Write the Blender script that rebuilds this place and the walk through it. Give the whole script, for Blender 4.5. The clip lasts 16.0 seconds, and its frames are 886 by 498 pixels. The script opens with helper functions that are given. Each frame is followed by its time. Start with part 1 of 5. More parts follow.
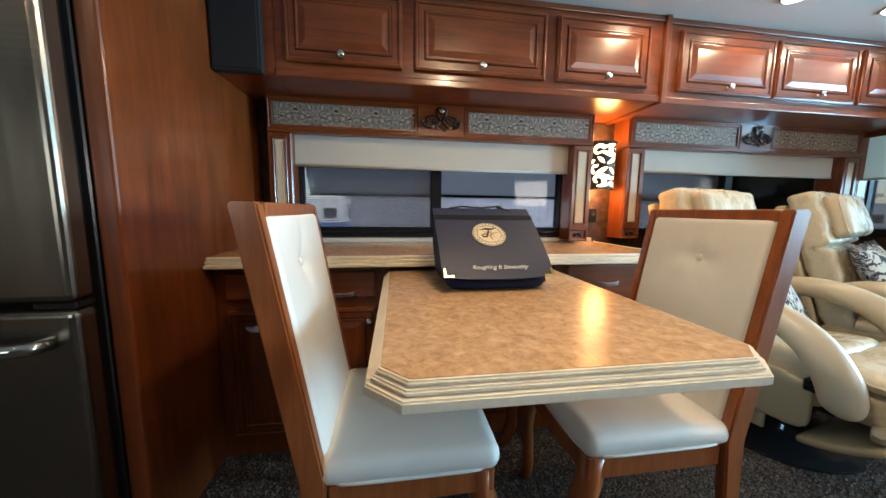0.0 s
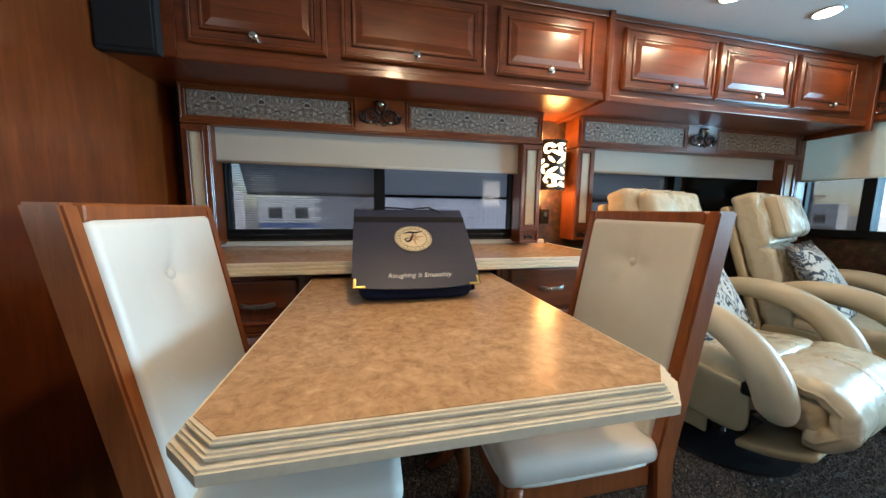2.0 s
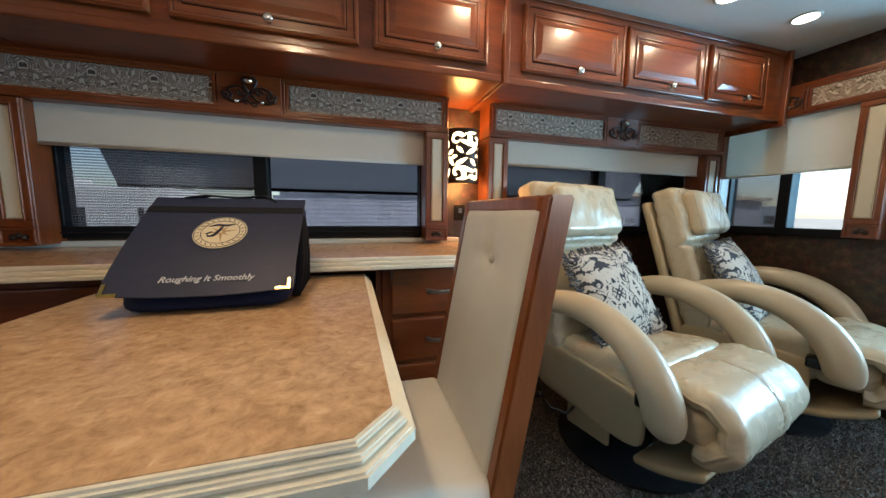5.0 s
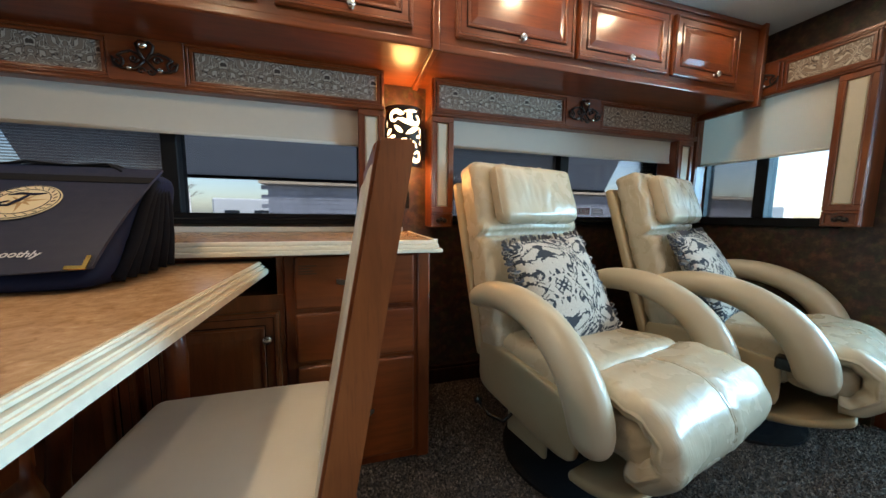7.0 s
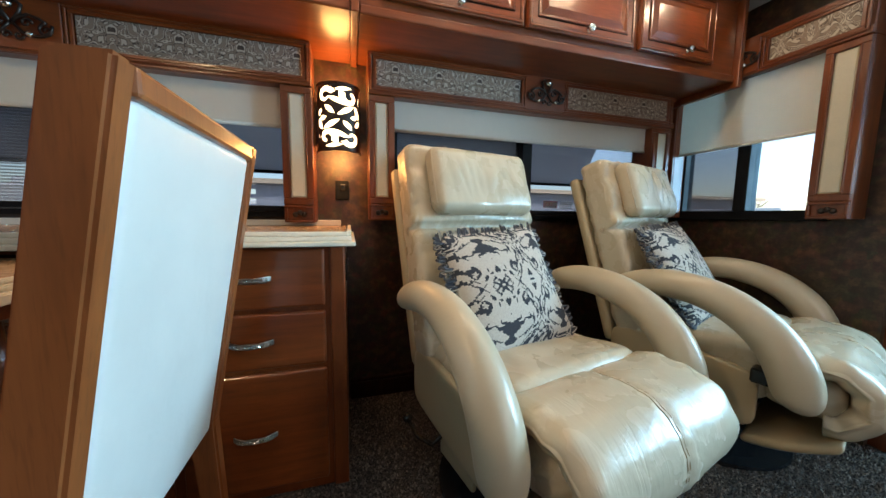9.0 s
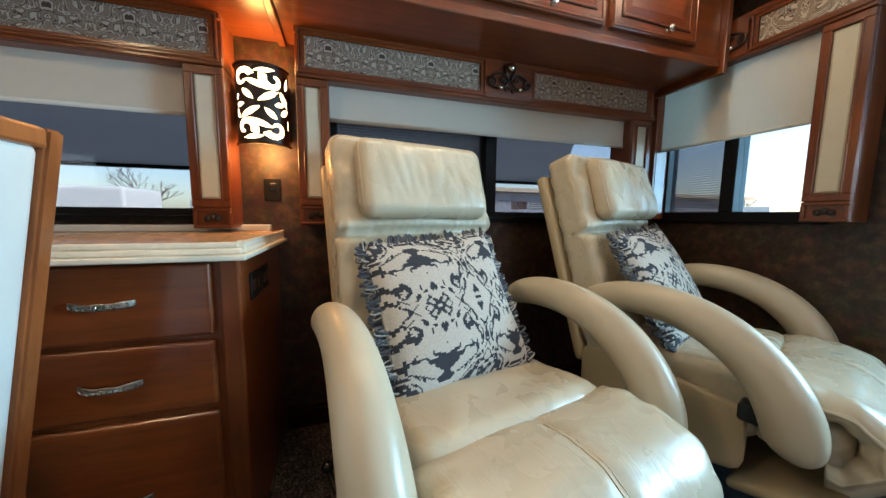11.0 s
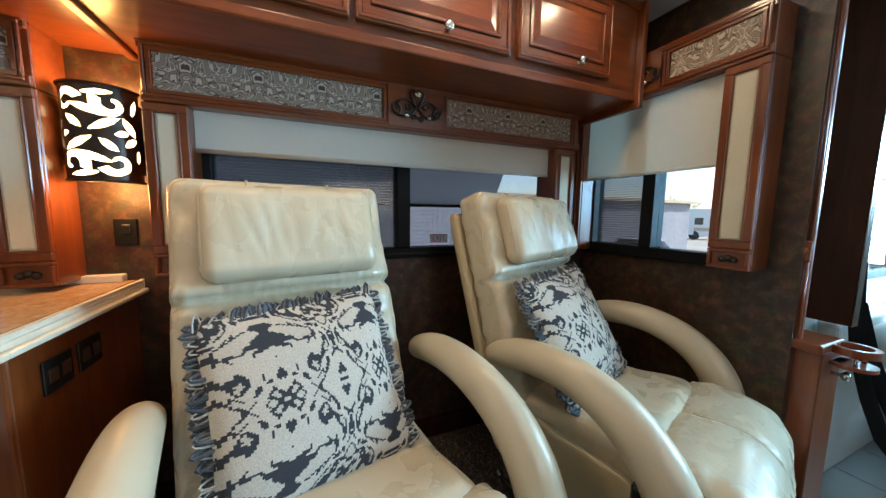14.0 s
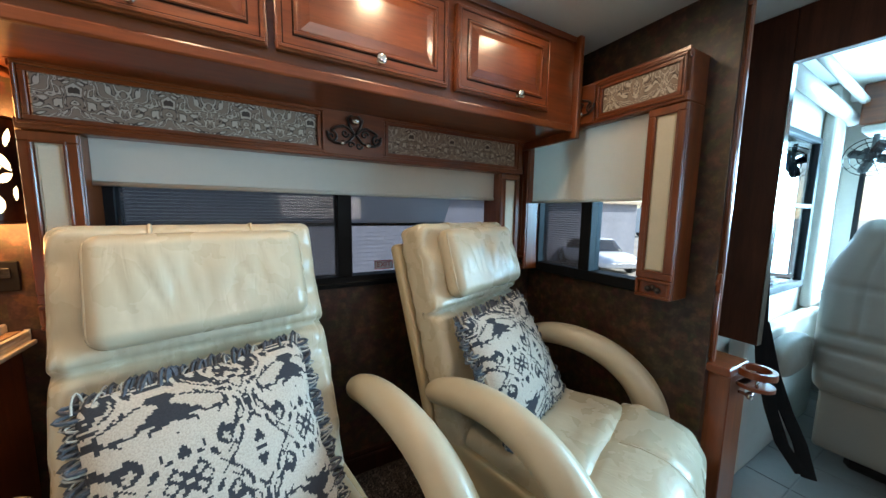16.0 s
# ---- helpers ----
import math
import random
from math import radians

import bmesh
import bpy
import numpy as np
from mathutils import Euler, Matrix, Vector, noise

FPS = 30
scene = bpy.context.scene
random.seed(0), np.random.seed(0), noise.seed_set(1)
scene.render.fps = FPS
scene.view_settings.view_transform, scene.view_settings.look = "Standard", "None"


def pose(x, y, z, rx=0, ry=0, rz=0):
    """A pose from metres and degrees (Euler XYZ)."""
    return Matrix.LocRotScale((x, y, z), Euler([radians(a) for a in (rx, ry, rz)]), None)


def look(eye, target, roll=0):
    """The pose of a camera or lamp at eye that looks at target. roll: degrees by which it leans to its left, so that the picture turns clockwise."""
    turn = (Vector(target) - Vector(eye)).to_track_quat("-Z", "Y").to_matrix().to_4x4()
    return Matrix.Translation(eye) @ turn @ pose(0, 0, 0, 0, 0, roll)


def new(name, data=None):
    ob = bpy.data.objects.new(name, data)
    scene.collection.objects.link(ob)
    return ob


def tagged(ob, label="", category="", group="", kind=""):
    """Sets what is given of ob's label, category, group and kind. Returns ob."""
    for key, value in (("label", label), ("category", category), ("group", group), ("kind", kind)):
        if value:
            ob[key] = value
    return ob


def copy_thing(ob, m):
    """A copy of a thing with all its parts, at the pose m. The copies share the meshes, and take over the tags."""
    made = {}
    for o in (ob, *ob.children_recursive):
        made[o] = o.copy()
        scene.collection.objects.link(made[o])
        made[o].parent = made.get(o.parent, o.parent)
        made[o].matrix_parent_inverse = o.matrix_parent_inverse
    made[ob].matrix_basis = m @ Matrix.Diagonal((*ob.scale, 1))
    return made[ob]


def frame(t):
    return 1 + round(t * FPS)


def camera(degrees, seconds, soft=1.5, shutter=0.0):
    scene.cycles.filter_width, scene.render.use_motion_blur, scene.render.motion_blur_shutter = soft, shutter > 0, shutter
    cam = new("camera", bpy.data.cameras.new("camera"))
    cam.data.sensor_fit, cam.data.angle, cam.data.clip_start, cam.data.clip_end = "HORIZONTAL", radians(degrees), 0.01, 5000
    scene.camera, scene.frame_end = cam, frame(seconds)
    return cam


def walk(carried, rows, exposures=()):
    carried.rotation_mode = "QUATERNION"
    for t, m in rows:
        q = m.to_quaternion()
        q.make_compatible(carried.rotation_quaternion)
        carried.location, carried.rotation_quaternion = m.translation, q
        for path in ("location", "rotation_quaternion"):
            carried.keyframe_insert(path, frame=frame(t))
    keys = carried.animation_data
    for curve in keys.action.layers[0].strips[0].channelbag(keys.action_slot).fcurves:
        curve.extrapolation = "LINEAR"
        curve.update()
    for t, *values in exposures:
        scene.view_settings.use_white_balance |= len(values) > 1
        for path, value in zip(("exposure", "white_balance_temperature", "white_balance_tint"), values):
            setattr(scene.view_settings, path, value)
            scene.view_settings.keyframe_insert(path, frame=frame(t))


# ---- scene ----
cam = camera(108.7, 16.0)
PATH = [
    (0, (-0.004, 0.028, 1.08), (0.289, 1.991, 0.835), 0.7),
    (0.5, (0.038, 0.048, 1.083), (0.368, 2.005, 0.837), 0.7),
    (1, (0.092, 0.062, 1.08), (0.45, 2.015, 0.839), 0.7),
    (1.5, (0.142, 0.084, 1.084), (0.536, 2.029, 0.84), 0.7),
    (2, (0.2, 0.101, 1.087), (0.625, 2.04, 0.844), 0.7),
    (2.5, (0.262, 0.116, 1.09), (0.72, 2.047, 0.847), 0.8),
    (3, (0.334, 0.128, 1.092), (0.828, 2.051, 0.85), 0.8),
    (3.5, (0.406, 0.136, 1.092), (0.931, 2.051, 0.852), 0.7),
    (4, (0.481, 0.147, 1.084), (1.035, 2.054, 0.847), 0.7),
    (6.5, (0.904, 0.218, 0.997), (1.461, 2.127, 0.781), 0.7),
    (7, (0.984, 0.233, 0.98), (1.54, 2.142, 0.764), 0.7),
    (7.5, (1.066, 0.254, 0.97), (1.622, 2.163, 0.754), 0.7),
    (8, (1.147, 0.281, 0.959), (1.703, 2.19, 0.746), 0.8),
    (8.5, (1.223, 0.304, 0.946), (1.778, 2.214, 0.737), 0.7),
    (9, (1.29, 0.327, 0.939), (1.851, 2.235, 0.731), 0.7),
    (11.5, (1.59, 0.489, 0.964), (2.202, 2.382, 0.754), 0.6),
    (12, (1.644, 0.505, 0.974), (2.28, 2.39, 0.768), 0.7),
    (12.5, (1.707, 0.516, 0.999), (2.372, 2.391, 0.792), 0.6),
    (13, (1.755, 0.522, 1.039), (2.456, 2.384, 0.832), 0.6),
    (13.5, (1.801, 0.52, 1.087), (2.535, 2.368, 0.871), 0.7),
    (14, (1.841, 0.519, 1.128), (2.61, 2.352, 0.912), 0.7),
    (14.5, (1.873, 0.517, 1.168), (2.681, 2.333, 0.947), 0.7),
    (15, (1.897, 0.52, 1.201), (2.757, 2.311, 0.976), 0.8),
    (15.5, (1.923, 0.516, 1.233), (2.834, 2.282, 1.006), 0.8),
    (16, (1.94, 0.516, 1.26), (2.906, 2.252, 1.033), 0.8),
]
walk(cam, [(t, look(eye, target, roll)) for t, eye, target, roll in PATH], [(0, 1.68), (2.5, 1.28), (6, 1.13), (16, 1.09)])

# ---- world, sun, large lights ----
world = bpy.data.worlds.new("sky")
scene.world = world
world.use_nodes = True
wn, wl = world.node_tree.nodes, world.node_tree.links
sky = wn.new("ShaderNodeTexSky")
sky.sky_type, sky.sun_disc = "NISHITA", False
sky.sun_elevation, sky.sun_rotation = radians(38), radians(120)
wn["Background"].inputs["Strength"].default_value = 0.15
wl.new(sky.outputs["Color"], wn["Background"].inputs["Color"])


def lamp(name, kind, m, power, colour, size=0.1, size_y=0.0, shape="RECTANGLE"):
    data = bpy.data.lights.new(name, kind)
    data.energy, data.color = power, colour
    if kind == "AREA":
        data.shape, data.size = shape, size
        if shape == "RECTANGLE":
            data.size_y = size_y or size
    elif kind == "POINT":
        data.shadow_soft_size = size
    ob = new(name, data)
    ob.matrix_world = m
    return ob


sun = lamp("sun", "SUN", look((0, 0, 0), (-0.68, 0.39, -0.62)), 4.0, (1.0, 0.95, 0.88))
sun.data.angle = radians(0.5)
DAY = (0.345, 0.70, 1.0)
WARM = (1.0, 0.78, 0.52)
# sky light in the windscreen and in the unseen window of the south wall
lamp("windscreen_daylight", "AREA", look((5.3, 0.1, 1.27), (1.0, 0.4, 0.9)), 150, DAY, 1.7, 0.88)
lamp("south_window_daylight", "AREA", look((2.6, -1.33, 1.37), (1.0, 1.0, 0.8)), 4.6, (1.0, 0.88, 0.84), 1.15, 0.42)
# Lamp added out of view, for the refrigerator's steel to reflect
lamp("added_fridge_reflection_light", "AREA", look((-1.75, -1.33, 1.3), (-1.2, 1.0, 0.9)), 0.9, (0.95, 0.97, 1.0), 1.0, 0.6)
# The last three are out of view, added to give more light
DOWNLIGHTS = [(1.18, 1.31), (1.75, 1.31), (2.30, 1.30), (2.83, 1.30), (0.35, 0.62), (0.2, -0.4), (1.6, -0.4), (-1.2, 0.2)]
for dx, dy in DOWNLIGHTS:
    lamp("downlight_beam", "AREA", look((dx, dy, 2.012), (dx, dy, 0)), 3.9 if dx == 0.35 else 0.7 if dx > 2.5 else 1.2 if dy > 1.2 else 0.7, (1.0, 0.72, 0.43), 0.09, 0, "DISK")
lamp("sconce_bulb", "POINT", pose(1.252, 1.850, 1.190), 1.9, (1.0, 0.46, 0.13), 0.06)
lamp("sconce_bulb_top", "POINT", pose(1.252, 1.850, 1.505), 2.0, (1.0, 0.46, 0.13), 0.065)


# ---- materials ----
def nodes_of(name):
    m = bpy.data.materials.new(name)
    m.use_nodes = True
    n, l = m.node_tree.nodes, m.node_tree.links
    return m, n, l, n["Principled BSDF"]


def ramp(n, stops, interpolation="LINEAR"):
    r = n.new("ShaderNodeValToRGB")
    r.color_ramp.interpolation = interpolation
    els = r.color_ramp.elements
    while len(els) < len(stops):
        els.new(0.5)
    for e, (p, c) in zip(els, stops):
        e.position, e.color = p, (*c, 1)
    return r


def coords(n, l, scale, rot=(0, 0, 0), kind="Object"):
    tc, mp = n.new("ShaderNodeTexCoord"), n.new("ShaderNodeMapping")
    mp.inputs["Scale"].default_value = scale
    mp.inputs["Rotation"].default_value = rot
    l.new(tc.outputs[kind], mp.inputs["Vector"])
    return mp.outputs["Vector"]


def noise_tex(n, l, vec, scale, detail=4, rough=0.55, distort=0.0):
    t = n.new("ShaderNodeTexNoise")
    t.inputs["Scale"].default_value, t.inputs["Detail"].default_value = scale, detail
    t.inputs["Roughness"].default_value, t.inputs["Distortion"].default_value = rough, distort
    l.new(vec, t.inputs["Vector"])
    return t.outputs["Fac"]


def bump(n, l, height, strength, dist, bsdf):
    b = n.new("ShaderNodeBump")
    b.inputs["Strength"].default_value, b.inputs["Distance"].default_value = strength, dist
    l.new(height, b.inputs["Height"])
    l.new(b.outputs["Normal"], bsdf.inputs["Normal"])


def mixed(n, l, fac, a, b, blend="MIX"):
    m = n.new("ShaderNodeMix")
    m.data_type, m.blend_type = "RGBA", blend
    for sock, v in ((m.inputs[0], fac), (m.inputs[6], a), (m.inputs[7], b)):
        if isinstance(v, (int, float)):
            sock.default_value = v
        elif isinstance(v, tuple):
            sock.default_value = (*v, 1)
        else:
            l.new(v, sock)
    return m.outputs[2]


def plain(name, colour, rough=0.5, metal=0.0, var=0.12, scale=30, bumpy=0.0, coat=0.0, size=0.001, emit=None, power=0.0):
    m, n, l, b = nodes_of(name)
    vec = coords(n, l, (1, 1, 1))
    fine, wide = noise_tex(n, l, vec, scale, 5), noise_tex(n, l, vec, scale / 9, 3)
    dark, light = tuple(c * (1 - var) for c in colour), tuple(min(1, c * (1 + var)) for c in colour)
    c1 = ramp(n, [(0.3, dark), (0.7, light)])
    l.new(fine, c1.inputs["Fac"])
    c2 = ramp(n, [(0.3, dark), (0.7, light)])
    l.new(wide, c2.inputs["Fac"])
    l.new(mixed(n, l, 0.5, c1.outputs["Color"], c2.outputs["Color"]), b.inputs["Base Color"])
    rr = n.new("ShaderNodeMapRange")
    rr.inputs["To Min"].default_value, rr.inputs["To Max"].default_value = max(0.02, rough * 0.8), min(1, rough * 1.2)
    l.new(wide, rr.inputs["Value"])
    l.new(rr.outputs["Result"], b.inputs["Roughness"])
    b.inputs["Metallic"].default_value, b.inputs["Coat Weight"].default_value = metal, coat
    b.inputs["Coat Roughness"].default_value = 0.12
    if bumpy:
        bump(n, l, fine, bumpy, size, b)
    if emit:
        b.inputs["Emission Color"].default_value, b.inputs["Emission Strength"].default_value = (*emit, 1), power
    return m


def wood(name, axis, dark=(0.130, 0.029, 0.0065), light=(0.275, 0.066, 0.0145), rough=0.32, coat=0.35, spec=0.5):
    m, n, l, b = nodes_of(name)
    stretch = [14.0, 14.0, 14.0]
    stretch[axis] = 1.1
    vec = coords(n, l, stretch)
    g = noise_tex(n, l, vec, 2.2, 7, 0.6, 0.7)
    c = ramp(n, [(0.28, dark), (0.52, tuple((p + q) / 2 for p, q in zip(dark, light))), (0.75, light)])
    l.new(g, c.inputs["Fac"])
    blot = noise_tex(n, l, coords(n, l, (3, 3, 3)), 1.6, 3)
    c2 = ramp(n, [(0.25, (0.62, 0.6, 0.58)), (0.75, (1, 1, 1))])
    l.new(blot, c2.inputs["Fac"])
    pore = noise_tex(n, l, coords(n, l, [s * 9 for s in stretch]), 2.0, 2)
    c3 = ramp(n, [(0.30, (0.72, 0.70, 0.68)), (0.45, (1, 1, 1))])
    l.new(pore, c3.inputs["Fac"])
    tone = mixed(n, l, 1.0, c.outputs["Color"], c2.outputs["Color"], "MULTIPLY")
    l.new(mixed(n, l, 0.6, tone, c3.outputs["Color"], "MULTIPLY"), b.inputs["Base Color"])
    b.inputs["Roughness"].default_value, b.inputs["Coat Weight"].default_value, b.inputs["Coat Roughness"].default_value = rough, coat, 0.14
    b.inputs["Specular IOR Level"].default_value = spec
    bump(n, l, g, 0.08, 0.002, b)
    return m


WOOD_X, WOOD_Y, WOOD_Z = wood("cherry_grain_x", 0), wood("cherry_grain_y", 1), wood("cherry_grain_z", 2)
DARKWOOD = wood("dark_cherry", 2, (0.018, 0.006, 0.003), (0.048, 0.015, 0.007), 0.6, 0.0, 0.12)
# Cherry with the shade at the cab opening put into its colour
SHADED_CHERRY = wood("shade_darkened_cherry", 2, (0.050, 0.0145, 0.0062), (0.105, 0.031, 0.013), 0.5, 0.0, 0.2)
CHAIRWOOD = wood("chair_wood", 2, (0.235, 0.064, 0.017), (0.43, 0.130, 0.036), 0.34, 0.35)


def wallpaper():
    m, n, l, b = nodes_of("mottled_brown_wallpaper")
    vec = coords(n, l, (1, 1, 1))
    a = noise_tex(n, l, vec, 26, 6, 0.7)
    v = n.new("ShaderNodeTexVoronoi")
    v.distance, v.inputs["Scale"].default_value = "CHEBYCHEV", 26
    l.new(vec, v.inputs["Vector"])
    c = ramp(n, [(0.28, (0.017, 0.0082, 0.0046)), (0.5, (0.042, 0.0215, 0.0115)), (0.72, (0.105, 0.056, 0.029))])
    l.new(a, c.inputs["Fac"])
    l.new(mixed(n, l, 0.28, c.outputs["Color"], v.outputs["Color"], "SOFT_LIGHT"), b.inputs["Base Color"])
    b.inputs["Roughness"].default_value = 0.42
    bump(n, l, a, 0.25, 0.002, b)
    return m


WALLPAPER = wallpaper()


def carpet():
    m, n, l, b = nodes_of("speckled_carpet")
    vec = coords(n, l, (1, 1, 1))
    a = noise_tex(n, l, vec, 130, 4, 0.75)
    w = noise_tex(n, l, vec, 9, 3)
    c = ramp(n, [(0.38, (0.020, 0.014, 0.011)), (0.51, (0.075, 0.054, 0.041)), (0.64, (0.24, 0.185, 0.145))])
    l.new(a, c.inputs["Fac"])
    c2 = ramp(n, [(0.3, (0.7, 0.7, 0.7)), (0.7, (1, 1, 1))])
    l.new(w, c2.inputs["Fac"])
    l.new(mixed(n, l, 1.0, c.outputs["Color"], c2.outputs["Color"], "MULTIPLY"), b.inputs["Base Color"])
    b.inputs["Roughness"].default_value = 0.95
    bump(n, l, noise_tex(n, l, vec, 130, 3), 1.0, 0.02, b)
    return m


CARPET = carpet()


def laminate():
    m, n, l, b = nodes_of("speckled_tan_laminate")
    vec = coords(n, l, (1, 1, 1))
    a = noise_tex(n, l, vec, 46, 7, 0.68, 0.5)
    d = noise_tex(n, l, vec, 17, 4, 0.6, 0.3)
    c = ramp(n, [(0.28, (0.34, 0.19, 0.095)), (0.46, (0.49, 0.30, 0.165)), (0.60, (0.58, 0.37, 0.21)), (0.75, (0.68, 0.49, 0.32))])
    l.new(a, c.inputs["Fac"])
    c2 = ramp(n, [(0.35, (0.80, 0.76, 0.72)), (0.65, (1.0, 1.0, 1.0))])
    l.new(d, c2.inputs["Fac"])
    l.new(mixed(n, l, 0.8, c.outputs["Color"], c2.outputs["Color"], "MULTIPLY"), b.inputs["Base Color"])
    b.inputs["Roughness"].default_value = 0.22
    bump(n, l, noise_tex(n, l, vec, 120, 2), 0.05, 0.001, b)
    return m


LAMINATE = laminate()
CREAM_EDGE = plain("cream_counter_edge", (0.74, 0.655, 0.51), 0.3, var=0.12, scale=60, bumpy=0.05)


def leather(name, colour, rough=0.33, puckers=0.0):
    m, n, l, b = nodes_of(name)
    vec = coords(n, l, (1, 1, 1))
    w = noise_tex(n, l, vec, 5, 4)
    crease = noise_tex(n, l, vec, 11, 3, 0.5, 0.3)
    c = ramp(n, [(0.25, tuple(q * 0.92 for q in colour)), (0.75, tuple(min(1, q * 1.04) for q in colour))])
    l.new(w, c.inputs["Fac"])
    l.new(c.outputs["Color"], b.inputs["Base Color"])
    rr = n.new("ShaderNodeMapRange")
    rr.inputs["To Min"].default_value, rr.inputs["To Max"].default_value = rough * 0.92, rough * 1.12
    l.new(crease, rr.inputs["Value"])
    l.new(rr.outputs["Result"], b.inputs["Roughness"])
    # fine puckers that run across the seams, gathered in patches
    thin = noise_tex(n, l, coords(n, l, (34, 7, 7)), 1.0, 2, 0.45, 0.7)
    fold = ramp(n, [(0.36, (0.5, 0.5, 0.5)), (0.49, (0.2, 0.2, 0.2)), (0.62, (0.5, 0.5, 0.5))], "EASE")
    l.new(thin, fold.inputs["Fac"])
    where = ramp(n, [(0.30, (0, 0, 0)), (0.72, (1, 1, 1))], "EASE")
    l.new(noise_tex(n, l, vec, 7, 2), where.inputs["Fac"])
    puck = mixed(n, l, where.outputs["Color"], (0.5, 0.5, 0.5), fold.outputs["Color"])
    tot = n.new("ShaderNodeMath")
    tot.operation, tot.inputs[1].default_value = "MULTIPLY_ADD", puckers
    l.new(puck, tot.inputs[0])
    l.new(crease, tot.inputs[2])
    bump(n, l, tot.outputs[0], 0.30, 0.008, b)
    return m


CREAM = leather("cream_leather", (0.54, 0.455, 0.32), 0.27, 0.45)
TAUT = leather("taut_cream_leather", (0.54, 0.445, 0.305), 0.29)
# Darker, yellower cream for the shell, sides, flap and seams
CREAM_DARK = leather("darker_cream_leather", (0.48, 0.375, 0.225), 0.4)
CHAIR_SKIN = leather("pale_chair_leather", (0.70, 0.675, 0.61), 0.38)
PAD = plain("cream_pad_fabric", (0.60, 0.53, 0.40), 0.7, var=0.06, scale=200, bumpy=0.1)


def mirrored_noise(n, l, px, pz, scale, detail, cell):
    """Noise that is mirrored at every px and pz metres, as a woven repeat."""
    tc, sep, com = n.new("ShaderNodeTexCoord"), n.new("ShaderNodeSeparateXYZ"), n.new("ShaderNodeCombineXYZ")
    l.new(tc.outputs["Object"], sep.inputs[0])
    x, ping, pong = n.new("ShaderNodeMath"), n.new("ShaderNodeMath"), n.new("ShaderNodeMath")
    l.new(sep.outputs["X"], x.inputs[0])
    l.new(sep.outputs["Y"], x.inputs[1])
    ping.operation = pong.operation = "PINGPONG"
    ping.inputs[1].default_value, pong.inputs[1].default_value = px, pz
    l.new(x.outputs[0], ping.inputs[0])
    l.new(sep.outputs["Z"], pong.inputs[0])
    l.new(ping.outputs[0], com.inputs["X"])
    l.new(pong.outputs[0], com.inputs["Z"])
    out = com.outputs[0]
    if cell:
        s = n.new("ShaderNodeVectorMath")
        s.operation, s.inputs[1].default_value = "SNAP", (cell, cell, cell)
        l.new(out, s.inputs[0])
        out = s.outputs[0]
    return noise_tex(n, l, out, scale, detail, 0.5, 1.6)


def damask():
    m, n, l, b = nodes_of("grey_damask")
    f = mirrored_noise(n, l, 0.1, 0.9, 18.5, 1.2, 0)
    light_, mid, dark = (0.46, 0.385, 0.305), (0.235, 0.172, 0.125), (0.055, 0.034, 0.023)
    c = ramp(n, [(0.0, mid), (0.36, dark), (0.385, light_), (0.435, dark), (0.455, mid), (0.505, dark), (0.525, light_), (0.585, dark), (0.605, mid)], "CONSTANT")
    l.new(f, c.inputs["Fac"])
    l.new(c.outputs["Color"], b.inputs["Base Color"])
    b.inputs["Roughness"].default_value = 0.6
    bump(n, l, f, 0.5, 0.004, b)
    return m


def pillow_cloth():
    m, n, l, b = nodes_of("navy_and_ivory_woven_cloth")
    f = mirrored_noise(n, l, 0.13, 0.9, 9, 3.4, 0.004)
    c = ramp(n, [(0.0, (0.55, 0.49, 0.41)), (0.385, (0.034, 0.037, 0.047)), (0.435, (0.58, 0.52, 0.44)), (0.545, (0.034, 0.037, 0.047)), (0.585, (0.56, 0.50, 0.42)), (0.68, (0.05, 0.058, 0.075))], "CONSTANT")
    l.new(f, c.inputs["Fac"])
    c2 = ramp(n, [(0.35, (0.72, 0.70, 0.68)), (0.6, (1, 1, 1))])
    l.new(noise_tex(n, l, coords(n, l, (1, 1, 1)), 320, 3), c2.inputs["Fac"])
    l.new(mixed(n, l, 0.8, c.outputs["Color"], c2.outputs["Color"], "MULTIPLY"), b.inputs["Base Color"])
    b.inputs["Roughness"].default_value = 0.9
    bump(n, l, noise_tex(n, l, coords(n, l, (1, 1, 1)), 500, 2), 0.4, 0.003, b)
    return m


DAMASK, PILLOW = damask(), pillow_cloth()
FRINGE = plain("blue_grey_fringe_yarn", (0.075, 0.08, 0.095), 0.95, var=0.7, scale=160)
SHADE = plain("cream_roller_shade", (0.72, 0.68, 0.60), 0.75, var=0.04, scale=300, bumpy=0.05)
BLACK = plain("black_window_metal", (0.006, 0.006, 0.007), 0.55, var=0.2)
BLACK_GLOSS = plain("black_steel", (0.012, 0.012, 0.013), 0.22, var=0.2)
IRON = plain("oiled_iron", (0.045, 0.032, 0.026), 0.38, 0.7, var=0.35, scale=90, bumpy=0.1)
CHROME = plain("polished_nickel", (0.62, 0.60, 0.56), 0.16, 1.0, var=0.1)
NICKEL = plain("aged_nickel", (0.34, 0.31, 0.27), 0.34, 1.0, var=0.4, scale=220, bumpy=0.3)


def sheer(m, colour, share):
    """Lets light through a cloth."""
    n, l = m.node_tree.nodes, m.node_tree.links
    tr, mx = n.new("ShaderNodeBsdfTranslucent"), n.new("ShaderNodeMixShader")
    tr.inputs["Color"].default_value, mx.inputs[0].default_value = (*colour, 1), share
    l.new(n["Principled BSDF"].outputs[0], mx.inputs[1])
    l.new(tr.outputs[0], mx.inputs[2])
    l.new(mx.outputs[0], n["Material Output"].inputs["Surface"])
    return m


